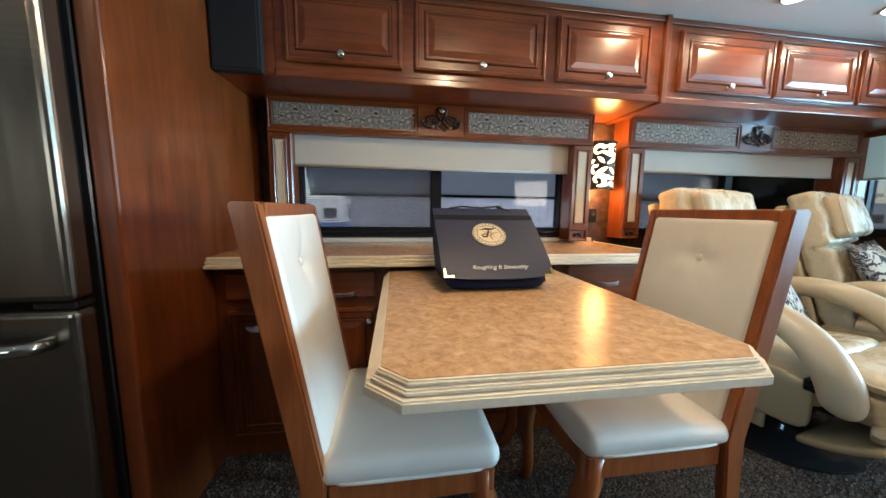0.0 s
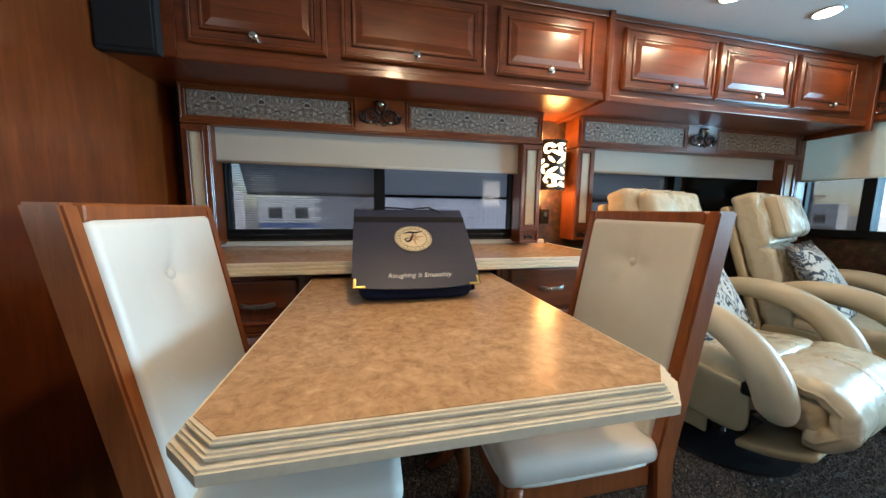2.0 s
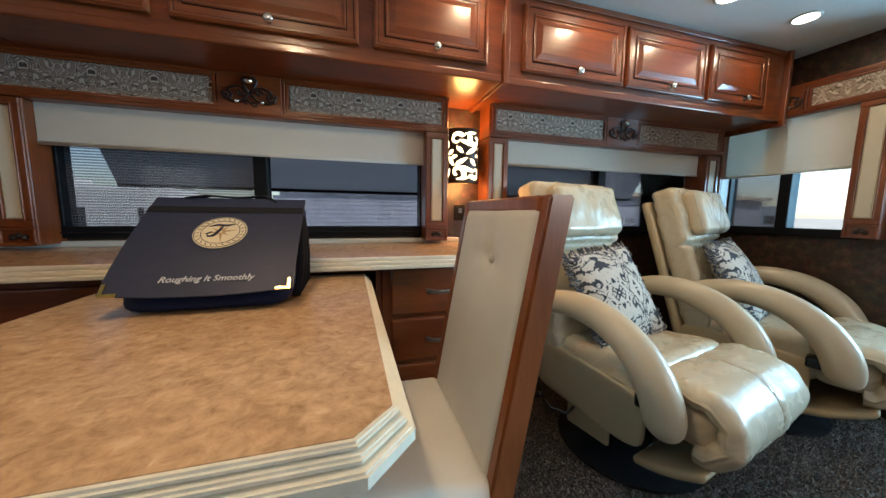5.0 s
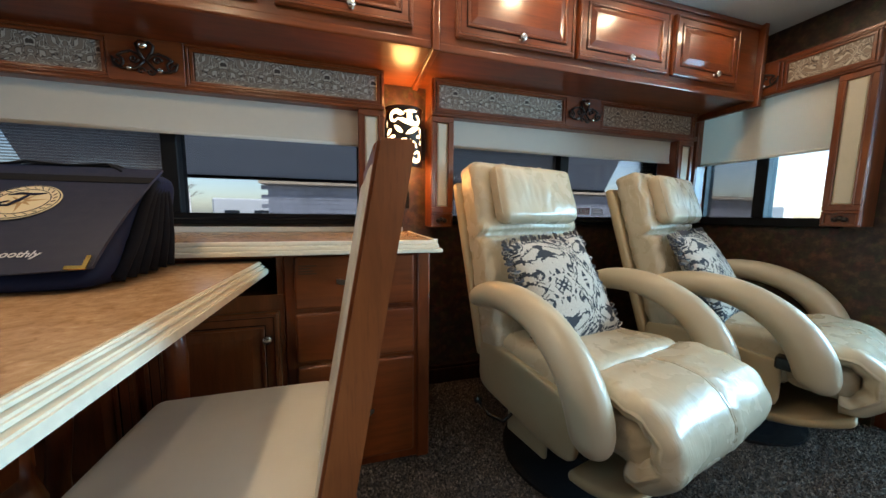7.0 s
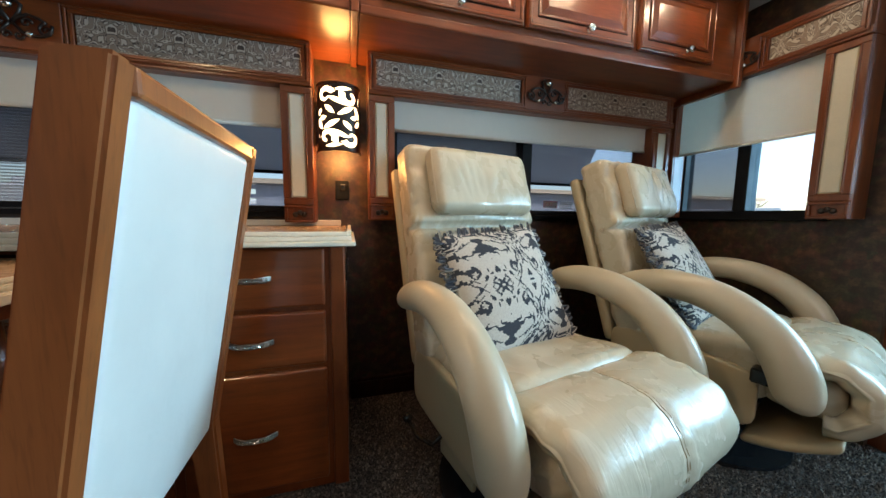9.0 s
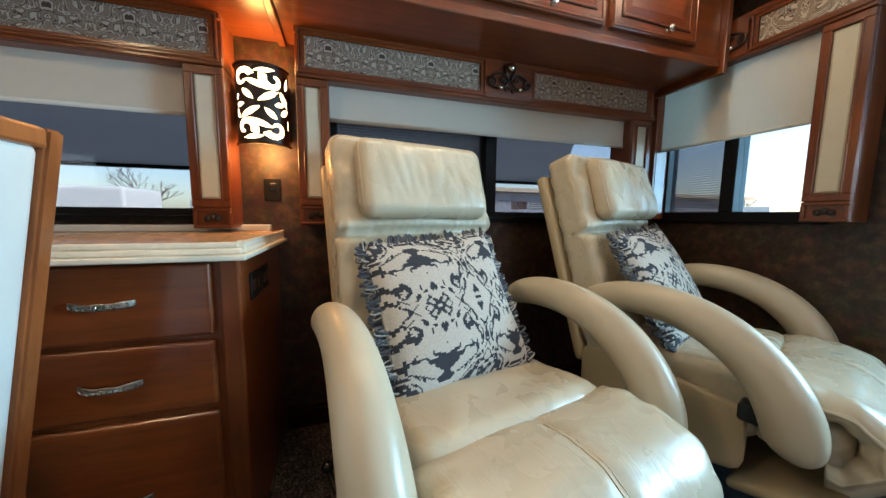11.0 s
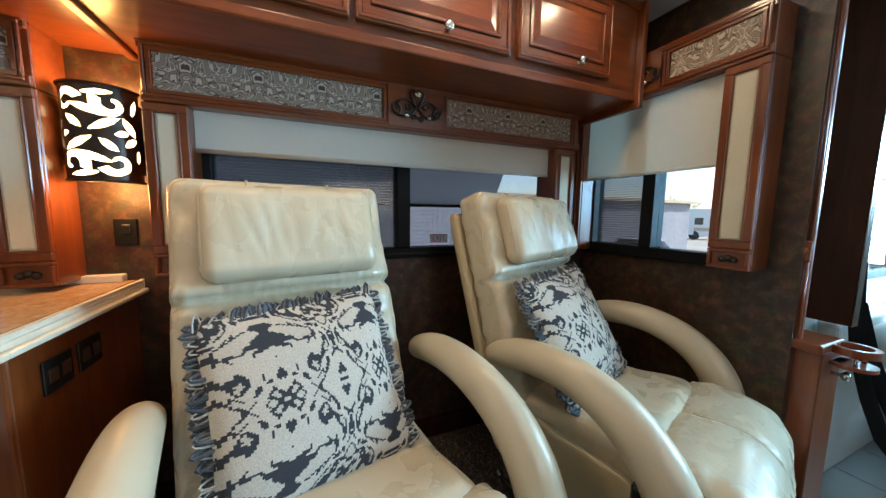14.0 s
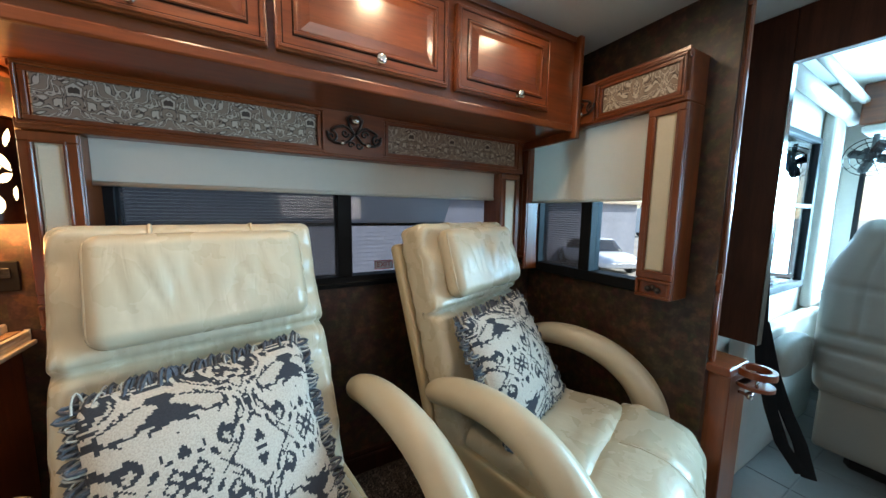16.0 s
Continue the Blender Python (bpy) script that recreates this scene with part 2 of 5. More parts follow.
sheer(SHADE, (0.80, 0.77, 0.70), 0.35)
WHITE = plain("white_ceiling", (0.66, 0.68, 0.66), 0.6, var=0.03, scale=60, bumpy=0.03)
GREYSTRIP = plain("pale_backsplash", (0.55, 0.53, 0.48), 0.35, var=0.05)
NAVY = plain("navy_nylon", (0.009, 0.014, 0.040), 0.62, var=0.15, scale=400, bumpy=0.15)
BLACKCLOTH = plain("black_speaker_cloth", (0.008, 0.008, 0.009), 0.85, var=0.3, scale=300, bumpy=0.2)
GOLD = plain("gold_metal", (0.80, 0.56, 0.18), 0.25, 1.0, var=0.1)
IVORY = plain("ivory_print", (0.62, 0.53, 0.36), 0.6, var=0.05)
TAN = plain("tan_print", (0.36, 0.22, 0.10), 0.6, var=0.05)
SILVER = plain("silver_print", (0.55, 0.56, 0.60), 0.5, var=0.05)
PLASTIC = plain("brown_plastic", (0.05, 0.022, 0.012), 0.35, var=0.1)
# Tile colour is lowered to hold the shade on the cab floor
TILE = plain("cab_floor_tile", (0.15, 0.145, 0.135), 0.4, var=0.1, scale=14)
CABTRIM = plain("cab_trim_beige", (0.42, 0.40, 0.36), 0.5, var=0.06)
LIGHTLENS = plain("downlight_lens", (0.9, 0.9, 0.9), 0.4, emit=(1.0, 0.92, 0.8), power=6.0)
BLACK.node_tree.nodes["Principled BSDF"].inputs["Specular IOR Level"].default_value = 0.15
YARN_PALE = plain("pale_fringe_yarn", (0.42, 0.40, 0.36), 0.95, var=0.4, scale=160)
GLOW = plain("sconce_glass", (0.9, 0.85, 0.75), 0.4, emit=(1.0, 0.70, 0.36), power=3.0)
RED = plain("red_print", (0.45, 0.02, 0.02), 0.5)
PAPER = sheer(plain("white_label", (0.75, 0.75, 0.75), 0.5), (0.85, 0.85, 0.85), 0.6)
MESHCLOTH = plain("navy_black_mesh", (0.006, 0.007, 0.011), 0.9, var=0.3, scale=500, bumpy=0.1)
WEB = plain("black_belt_webbing", (0.012, 0.012, 0.013), 0.6, var=0.2, scale=300, bumpy=0.2)
for cloth in (NAVY, MESHCLOTH, WEB):
    cloth.node_tree.nodes["Principled BSDF"].inputs["Specular IOR Level"].default_value = 0.15
# Seat leather is coloured darker, as its back stands in shade
CABSEAT = leather("shade_darkened_cab_leather", (0.235, 0.212, 0.178), 0.45)


def steel():
    m, n, l, b = nodes_of("brushed_stainless_steel")
    f = noise_tex(n, l, coords(n, l, (1.2, 1.2, 260)), 3, 3)
    c = ramp(n, [(0.3, (0.24, 0.222, 0.185)), (0.7, (0.33, 0.305, 0.255))])
    l.new(f, c.inputs["Fac"])
    l.new(c.outputs["Color"], b.inputs["Base Color"])
    b.inputs["Metallic"].default_value, b.inputs["Roughness"].default_value = 1.0, 0.27
    wav = noise_tex(n, l, coords(n, l, (5, 5, 1.2)), 1.5, 2)
    bump(n, l, wav, 0.35, 0.02, b)
    return m


STEEL = steel()


def pane(name, tint, gloss=0.06, lines=0.0):
    """Thin window glass; with lines, the insect screen behind it."""
    m, n, l, b = nodes_of(name)
    n.remove(b)
    out = n["Material Output"]
    t, g, mx, fr = n.new("ShaderNodeBsdfTransparent"), n.new("ShaderNodeBsdfGlossy"), n.new("ShaderNodeMixShader"), n.new("ShaderNodeFresnel")
    t.inputs["Color"].default_value = (*tint, 1)
    g.inputs["Roughness"].default_value = 0.02
    fr.inputs["IOR"].default_value = 1.35
    l.new(fr.outputs[0], mx.inputs[0])
    l.new(t.outputs[0], mx.inputs[1])
    l.new(g.outputs[0], mx.inputs[2])
    last = mx.outputs[0]
    if lines:
        vec = coords(n, l, (1, 1, 1))
        w = n.new("ShaderNodeTexWave")
        w.bands_direction = "Z"
        w.inputs["Scale"].default_value = lines
        l.new(vec, w.inputs["Vector"])
        d, mx2, rg = n.new("ShaderNodeBsdfDiffuse"), n.new("ShaderNodeMixShader"), n.new("ShaderNodeMapRange")
        d.inputs["Color"].default_value = (0.10, 0.10, 0.112, 1)
        rg.inputs["To Min"].default_value, rg.inputs["To Max"].default_value = 0.25, 0.70
        l.new(w.outputs["Fac"], rg.inputs["Value"])
        l.new(rg.outputs["Result"], mx2.inputs[0])
        l.new(last, mx2.inputs[1])
        l.new(d.outputs[0], mx2.inputs[2])
        last = mx2.outputs[0]
    l.new(last, out.inputs["Surface"])
    return m


GLASS = pane("tinted_window_glass", (0.61, 0.64, 0.68))
SCREENED = pane("window_glass_with_insect_screen", (0.64, 0.67, 0.71), lines=26)
CLEAR = pane("clear_glass", (0.92, 0.97, 1.0))


# ---- building helpers ----
ROOT = {}


def thing(name, at, label, category, group="", kind=""):
    ob = new(name)
    ob.empty_display_size = 0.05
    ob.location = at
    ROOT[ob] = Vector(at)
    return tagged(ob, label, category, group, kind)


def part(name, bm, material, parent=None, label="", smooth=False):
    """Links a bmesh, given in the root's world (or own) coordinates, as one mesh object under its parent."""
    if parent is not None and parent in ROOT:
        at = ROOT[parent]
        if at.length:
            bmesh.ops.translate(bm, verts=bm.verts, vec=-at)
    bmesh.ops.recalc_face_normals(bm, faces=bm.faces)
    me = bpy.data.meshes.new(name)
    bm.to_mesh(me)
    bm.free()
    me.materials.append(material)
    if smooth:
        me.polygons.foreach_set("use_smooth", [True] * len(me.polygons))
    ob = new(name, me)
    if parent is not None:
        ob.parent = parent
        if parent not in ROOT:
            ROOT_OF = parent
            while ROOT_OF.parent is not None:
                ROOT_OF = ROOT_OF.parent
            at = ROOT.get(ROOT_OF, Vector())
            if at.length:
                me.transform(Matrix.Translation(-at))
    if label:
        ob["label"] = label
    return ob


def box(bm, x0, x1, y0, y1, z0, z1, bevel=0.0, seg=1):
    r = bmesh.ops.create_cube(bm, size=1.0)
    for v in r["verts"]:
        v.co = Vector((x0 + (v.co.x + 0.5) * (x1 - x0), y0 + (v.co.y + 0.5) * (y1 - y0), z0 + (v.co.z + 0.5) * (z1 - z0)))
    if bevel:
        es = list({e for v in r["verts"] for e in v.link_edges})
        bmesh.ops.bevel(bm, geom=es, offset=bevel, segments=seg, affect="EDGES", profile=0.5)
    return r


def boxes(*specs, bevel=0.0, seg=1):
    bm = bmesh.new()
    for s in specs:
        box(bm, *s, bevel=bevel, seg=seg)
    return bm


def tube(bm, pts, radii, n=8, flat=1.0, up=Vector((0, 0, 1)), cap=True):
    """A round bar along pts; flat squeezes it across the direction up."""
    pts = [Vector(p) for p in pts]
    if not hasattr(radii, "__len__"):
        radii = [radii] * len(pts)
    rings = []
    for i, p in enumerate(pts):
        d = (pts[min(i + 1, len(pts) - 1)] - pts[max(i - 1, 0)]).normalized()
        side = d.cross(up)
        side = side.normalized() if side.length > 1e-4 else d.orthogonal().normalized()
        nrm = side.cross(d).normalized()
        rings.append([bm.verts.new(p + radii[i] * (math.cos(a) * side + math.sin(a) * flat * nrm)) for a in (2 * math.pi * k / n for k in range(n))])
    for a, b in zip(rings, rings[1:]):
        for k in range(n):
            bm.faces.new((a[k], a[(k + 1) % n], b[(k + 1) % n], b[k]))
    if cap:
        bm.faces.new(rings[0][::-1])
        bm.faces.new(rings[-1])
    return bm


def disc(bm, centre, axis, radius, depth, n=24, taper=1.0):
    a = Vector(axis).normalized()
    return tube(bm, [Vector(centre), Vector(centre) + a * depth], [radius, radius * taper], n, 1.0, a.orthogonal())


def pad(sx, sy, sz, k=5.0, n=12, fn=None):
    """A stuffed block with rounded edges, sized sx, sy, sz about its middle; fn moves each point."""
    bm = bmesh.new()
    bmesh.ops.create_cube(bm, size=2.0)
    bmesh.ops.subdivide_edges(bm, edges=bm.edges[:], cuts=n, use_grid_fill=True)
    for v in bm.verts:
        x, y, z = v.co
        r = (abs(x) ** k + abs(y) ** k + abs(z) ** k) ** (1 / k)
        v.co = Vector((x / r * sx / 2, y / r * sy / 2, z / r * sz / 2))
        if fn:
            v.co = Vector(fn(v.co.x, v.co.y, v.co.z))
    return bm


def block(sx, sy, sz, r, n=12, fn=None):
    """A stuffed block with edges rounded to the radius r; fn moves each point."""
    bm = bmesh.new()
    bmesh.ops.create_cube(bm, size=2.0)
    bmesh.ops.subdivide_edges(bm, edges=bm.edges[:], cuts=n, use_grid_fill=True)
    half = (sx / 2, sy / 2, sz / 2)
    for v in bm.verts:
        p, q = [], []
        for t, h in zip(v.co, half):
            rr = min(r, h * 0.98)
            a = abs(t)
            d = (h - rr) * a / 0.74 if a < 0.74 else h - rr + rr * (a - 0.74) / 0.26
            p.append(math.copysign(d, t))
            q.append(math.copysign(min(d, h - rr), t))
        p, q = Vector(p), Vector(q)
        d = p - q
        if d.length > 1e-9:
            dn = d.normalized()
            p = q + Vector([min(r, h * 0.98) * c for c, h in zip(dn, half)])
        v.co = p
        if fn:
            v.co = Vector(fn(*v.co))
    return bm


def smoothstep(a, b, x):
    t = min(1, max(0, (x - a) / (b - a)))
    return t * t * (3 - 2 * t)


def prism(bm, outline, z0, z1):
    lo = [bm.verts.new((x, y, z0)) for x, y in outline]
    hi = [bm.verts.new((x, y, z1)) for x, y in outline]
    n = len(outline)
    bm.faces.new(lo[::-1])
    bm.faces.new(hi)
    for k in range(n):
        bm.faces.new((lo[k], lo[(k + 1) % n], hi[(k + 1) % n], hi[k]))


def spun(bm, m, fn_pts, n=16):
    """A turned piece: (radius, height) pairs round the z of m."""
    rings = []
    for r, h in fn_pts:
        rings.append([bm.verts.new(m @ Vector((r * math.cos(2 * math.pi * k / n), r * math.sin(2 * math.pi * k / n), h))) for k in range(n)])
    for a, b in zip(rings, rings[1:]):
        for k in range(n):
            bm.faces.new((a[k], a[(k + 1) % n], b[(k + 1) % n], b[k]))
    bm.faces.new(rings[0][::-1])
    bm.faces.new(rings[-1])


def wall(name, rect, holes, axis, at, thick, material, label):
    """An upright wall with real openings: rect and holes as (u0, u1, z0, z1), at..at+thick across."""
    us = sorted({rect[0], rect[1], *(h[0] for h in holes), *(h[1] for h in holes)})
    zs = sorted({rect[2], rect[3], *(h[2] for h in holes), *(h[3] for h in holes)})
    bm = bmesh.new()
    for u0, u1 in zip(us, us[1:]):
        for z0, z1 in zip(zs, zs[1:]):
            if any(h[0] <= u0 and u1 <= h[1] and h[2] <= z0 and z1 <= h[3] for h in holes):
                continue
            if axis == "y":
                box(bm, u0, u1, at, at + thick, z0, z1)
            else:
                box(bm, at, at + thick, u0, u1, z0, z1)
    return tagged(part(name, bm, material), label, "wall", kind="structure")


# ---- the structure ----
YW, XE, ZC = 1.95, 3.34, 2.035
tagged(part("floor", boxes((-2.6, 3.42, -1.4, 1.95, -0.06, 0.0)), CARPET), "grey and brown speckled cut pile carpet", "carpet", kind="structure")
tagged(part("ceiling", boxes((-2.6, 5.6, -1.4, 2.02, ZC, ZC + 0.05)), WHITE), "smooth pale grey ceiling with recessed downlights", "ceiling", kind="structure")
wall("wall_north", (-2.6, XE, -0.06, ZC), [(-0.57, 1.07, 0.925, 1.53), (1.47, 3.09, 0.925, 1.53)], "y", YW, 0.06, WALLPAPER, "mottled brown papered wall with two wide windows")
wall("wall_east", (1.02, YW, -0.06, ZC), [(1.20, 1.88, 0.935, 1.70)], "x", XE, 0.06, WALLPAPER, "mottled brown papered end wall with a sliding window")
# The second opening is unseen, added with the refrigerator's reflection lamp
wall("wall_south", (-2.6, 5.5, -0.06, ZC), [(2.0, 3.2, 1.15, 1.6), (-2.3, -1.2, 0.98, 1.62)], "y", -1.40, 0.05, WALLPAPER, "plain papered wall behind the camera with a window and an added opening")
wall("wall_west", (-1.35, YW, -0.06, ZC), [], "x", -2.60, 0.05, WALLPAPER, "plain papered wall closing the rear")
tagged(part("wall_partition", boxes((-0.79, -0.735, 1.0, YW, 0.0, ZC), bevel=0.008, seg=2), WOOD_Z), "tall glossy cherry panel beside the refrigerator", "panel", kind="structure")
bm = bmesh.new()
box(bm, 1.28, XE, 1.925, YW, 0.0, 0.085, 0.004)
box(bm, 1.28, XE, 1.932, YW, 0.085, 0.105, 0.004)
box(bm, XE - 0.025, XE, 1.08, 1.924, 0.0, 0.085, 0.004)
box(bm, XE - 0.018, XE, 1.08, 1.924, 0.085, 0.105, 0.004)
tagged(part("baseboard", bm, DARKWOOD), "dark cherry baseboard along the wall", "baseboard", kind="structure")

# ---- windows ----
def window_y(name, x0, x1, xm, left_screen):
    w = thing(name, (x0, YW, 0.93), "black framed sliding window with an insect screen", "window", kind="structure")
    f = bmesh.new()
    y0, y1 = YW - 0.028, YW + 0.05
    box(f, x0, x1, y0, y1, 0.925, 0.975, 0.003)
    box(f, x0, x1, y0, y1, 1.50, 1.53, 0.003)
    box(f, x0, x0 + 0.05, y0 + 0.002, y1, 0.975, 1.50, 0.003)
    box(f, x1 - 0.05, x1, y0 + 0.002, y1, 0.975, 1.50, 0.003)
    part("window_frame", f, BLACK, w)
    part("mullion", boxes((xm - 0.03, xm + 0.03, y0 - 0.004, y1, 0.975, 1.50), bevel=0.003), BLACK, w)
    part("track", boxes((x0 + 0.01, x1 - 0.01, y0 - 0.008, y0 - 0.001, 0.945, 0.952)), BLACK_GLOSS, w)
    for a, b, m in ((x0 + 0.05, xm - 0.03, SCREENED if left_screen else GLASS), (xm + 0.03, x1 - 0.05, GLASS)):
        p = part("pane", boxes((a, b, YW + 0.012, YW + 0.016, 0.975, 1.50)), m, w)
        p.visible_shadow = False
    return w


window_y("window_1", -0.57, 1.07, 0.235, True)
win2 = window_y("window_2", 1.47, 3.09, 2.235, True)


def scroll(bm, m, r0, turns, thick, sign=1, start=0.0):
    """A flat iron spiral in the plane of m."""
    pts = []
    for i in range(26):
        t = i / 25
        a = start + sign * turns * 2 * math.pi * t
        r = r0 * (1 - 0.8 * t)
        pts.append(m @ Vector((r * math.cos(a), r * math.sin(a), 0)))
    tube(bm, pts, [thick * (1 - 0.3 * k / 25) for k in range(26)], 6, 1.0, m.to_3x3() @ Vector((0, 0, 1)))


def rosette(m, s, parent):
    """Scrolled iron ornament, s metres across, in the x, y plane of m, parted into scrolls, leaf and boss."""
    bm = bmesh.new()
    up = m.to_3x3() @ Vector((0, 0, 1))
    for sx in (-1, 1):
        def P(*pts):
            return [m @ Vector((sx * x * s, y * s, 0.006)) for x, y in pts]
        scroll(bm, m @ pose(sx * 0.40 * s, -0.06 * s, 0.006), 0.10 * s, 1.3, 0.022 * s, sx, math.pi / 2)
        tube(bm, P((0.0, 0.0), (0.1, 0.10), (0.2, 0.14), (0.32, 0.10), (0.40, 0.04)), 0.022 * s, 6, 1, up)
        tube(bm, P((0.0, 0.02), (0.12, -0.12), (0.24, -0.16), (0.36, -0.15), (0.46, -0.06), (0.47, 0.02)), 0.022 * s, 6, 1, up)
        scroll(bm, m @ pose(sx * 0.17 * s, 0.02 * s, 0.006), 0.07 * s, 1.1, 0.02 * s, sx, 0)
        tube(bm, P((0.02, 0.02), (0.10, 0.16), (0.13, 0.26), (0.07, 0.32), (0.0, 0.30)), 0.024 * s, 6, 1, up)
        scroll(bm, m @ pose(sx * 0.07 * s, -0.17 * s, 0.006), 0.06 * s, 1.0, 0.018 * s, -sx, 0)
    o = part("iron_ornament", bm, IRON, parent, "scrolled dark iron ornament", smooth=True)
    bm = bmesh.new()
    spun(bm, m @ pose(0, 0.24 * s, 0.004), [(0.03 * s, 0), (0.075 * s, 0.012), (0.07 * s, 0.02), (0.02 * s, 0.026)], 12)
    part("boss", bm, CHROME, o, "pale metal boss", smooth=True)
    for sx in (-1, 1):
        bm = bmesh.new()
        spun(bm, m @ pose(sx * 0.22 * s, -0.15 * s, 0.005), [(0.02 * s, 0), (0.045 * s, 0.009), (0.04 * s, 0.014), (0.01 * s, 0.017)], 10)
        part("boss", bm, CHROME, o, "pale metal boss", smooth=True)
    return o


def to_y(x, y, z):
    """A plane facing south: its x to the east, its y up."""
    return pose(x, y, z, 90, 0, 0)


def to_x(u, face, z):
    """A plane facing west: its x to the south, its y up."""
    return pose(face, u, z, 90, 0, -90)


def strips(bm, frame_, u0, u1, z0, z1, wid, proud0, proud1, put):
    """A moulded frame of four bars round a rectangle; put(bm, u0, u1, z0, z1, a, b) lays one bar."""
    put(bm, u0, u1, z1 - wid, z1, proud0, proud1)
    put(bm, u0, u1, z0, z0 + wid, proud0, proud1)
    put(bm, u0, u0 + wid, z0 + wid, z1 - wid, proud0, proud1)
    put(bm, u1 - wid, u1, z0 + wid, z1 - wid, proud0, proud1)


def window_surround(name, face, u0, u1, zv0, zv1, zb, legs, panels, ros, put, plane, back, wood_u, label, group):
    """The box round a window: valance with cloth panels and an iron ornament, and padded legs."""
    t = thing(name, (0, 0, 0), label, "window surround", group)
    bm = bmesh.new()
    put(bm, u0, u1, zv0, zv1, face, back)
    v = part("valance_box", bm, wood_u, t)
    bm = bmesh.new()
    put(bm, u0, u1, zv1 - 0.03, zv1, face - 0.012, face - 0.001)
    put(bm, u0, u1, zv0, zv0 + 0.03, face - 0.012, face - 0.001)
    put(bm, u0, u1, zv1 - 0.012, zv1 + 0.004, face - 0.02, face - 0.0125)
    part("rail_moulding", bm, wood_u, t)
    for a, b in panels:
        bm = bmesh.new()
        put(bm, a, b, zv0 + 0.034, zv1 - 0.034, face - 0.011, face - 0.002)
        p = part("cloth_panel", bm, DAMASK, t, "grey and brown damask cloth")
        bm = bmesh.new()
        strips(bm, None, a - 0.014, b + 0.014, zv0 + 0.022, zv1 - 0.022, 0.013, face - 0.018, face - 0.0125, put)
        strips(bm, None, a - 0.026, b + 0.026, zv0 + 0.012, zv1 - 0.012, 0.009, face - 0.0205, face - 0.0135, put)
        part("bead", bm, wood_u, p)
        bm = bmesh.new()
        strips(bm, None, a - 0.0165, b + 0.0165, zv0 + 0.0195, zv1 - 0.0195, 0.003, face - 0.0150, face - 0.0128, put)
        part("glaze_line", bm, DARKWOOD, p, "dark glaze line in the moulding")
    bm = bmesh.new()
    put(bm, ros[0], ros[1], zv0 + 0.008, zv1 - 0.004, face - 0.02, face - 0.0125)
    part("ornament_block", bm, wood_u, t)
    rosette(plane((ros[0] + ros[1]) / 2, face - 0.0215, (zv0 + zv1) / 2 - 0.005), 0.22, t)
    for a, b in legs:
        bm = bmesh.new()
        put(bm, a, b, zb, zv0 - 0.001, face + 0.004, back)
        leg = part("leg", bm, WOOD_Z, t)
        bm = bmesh.new()
        strips(bm, None, a, b, zb + 0.075, zv0 - 0.004, 0.026, face - 0.010, face + 0.003, put)
        strips(bm, None, a + 0.022, b - 0.022, zb + 0.098, zv0 - 0.026, 0.007, face - 0.014, face + 0.003, put)
        part("leg_moulding", bm, WOOD_Z, leg)
        bm = bmesh.new()
        put(bm, a + 0.03, b - 0.03, zb + 0.106, zv0 - 0.034, face - 0.006, face + 0.003)
        bmesh.ops.bevel(bm, geom=bm.edges[:], offset=0.004, segments=2, affect="EDGES")
        part("pad", bm, PAD, leg, "cream padded strip")
        bm = bmesh.new()
        strips(bm, None, a, b, zb, zb + 0.073, 0.012, face - 0.010, face + 0.003, put)
        part("foot_block", bm, wood_u, leg)
        bm = bmesh.new()
        mm = plane((a + b) / 2, face + 0.002, zb + 0.036)
        for sx in (-1, 0, 1):
            spun(bm, mm @ pose(sx * 0.017, 0.004 if sx == 0 else -0.002, 0), [(0.011, 0), (0.012, 0.006), (0.006, 0.012), (0.001, 0.013)], 10)
        part("small_boss", bm, IRON, leg, "small iron flower", smooth=True)
    return t


def put_y(bm, u0, u1, z0, z1, a, b):
    box(bm, u0, u1, a, b, z0, z1, min(0.003, abs(b - a) * 0.3, (u1 - u0) * 0.3, (z1 - z0) * 0.3))


def put_x(bm, u0, u1, z0, z1, a, b):
    box(bm, a, b, u0, u1, z0, z1, min(0.003, abs(b - a) * 0.3, (u1 - u0) * 0.3, (z1 - z0) * 0.3))


YV, XV = 1.815, 3.225
window_surround("window_surround", YV, -0.645, 1.147, 1.465, 1.645, 0.903, [(-0.645, -0.533), (1.027, 1.147)], [(-0.612, 0.098), (0.395, 1.112)], (0.118, 0.365), put_y, to_y, YW, WOOD_X,
                "cherry window surround with damask valance and padded legs", "window surrounds")
window_surround("window_surround", YV, 1.377, 3.135, 1.465, 1.645, 0.915, [(1.377, 1.492), (2.99, 3.115)], [(1.412, 2.118), (2.392, 3.07)], (2.14, 2.368), put_y, to_y, YW, WOOD_X,
                "cherry window surround with damask valance and padded legs", "window surrounds")
window_surround("window_surround", XV, 1.105, 1.93, 1.655, 1.825, 0.945, [(1.105, 1.232), (1.86, 1.93)], [(1.14, 1.425)], (1.46, 1.66), put_x, to_x, XE, WOOD_Y,
                "cherry window surround projecting from the end wall", "window surrounds")


def shade_y(x0, x1, y, zb, zt):
    s = thing("roller_shade", ((x0 + x1) / 2, y, zb), "half-drawn cream roller shade behind the valance", "roller shade", "roller shades")
    part("cloth", boxes((x0, x1, y, y + 0.004, zb + 0.012, zt)), SHADE, s)
    bm = bmesh.new()
    tube(bm, [(x0, y + 0.002, zb + 0.006), (x1, y + 0.002, zb + 0.006)], 0.008, 8)
    part("bottom_bar", bm, SHADE, s, smooth=True)


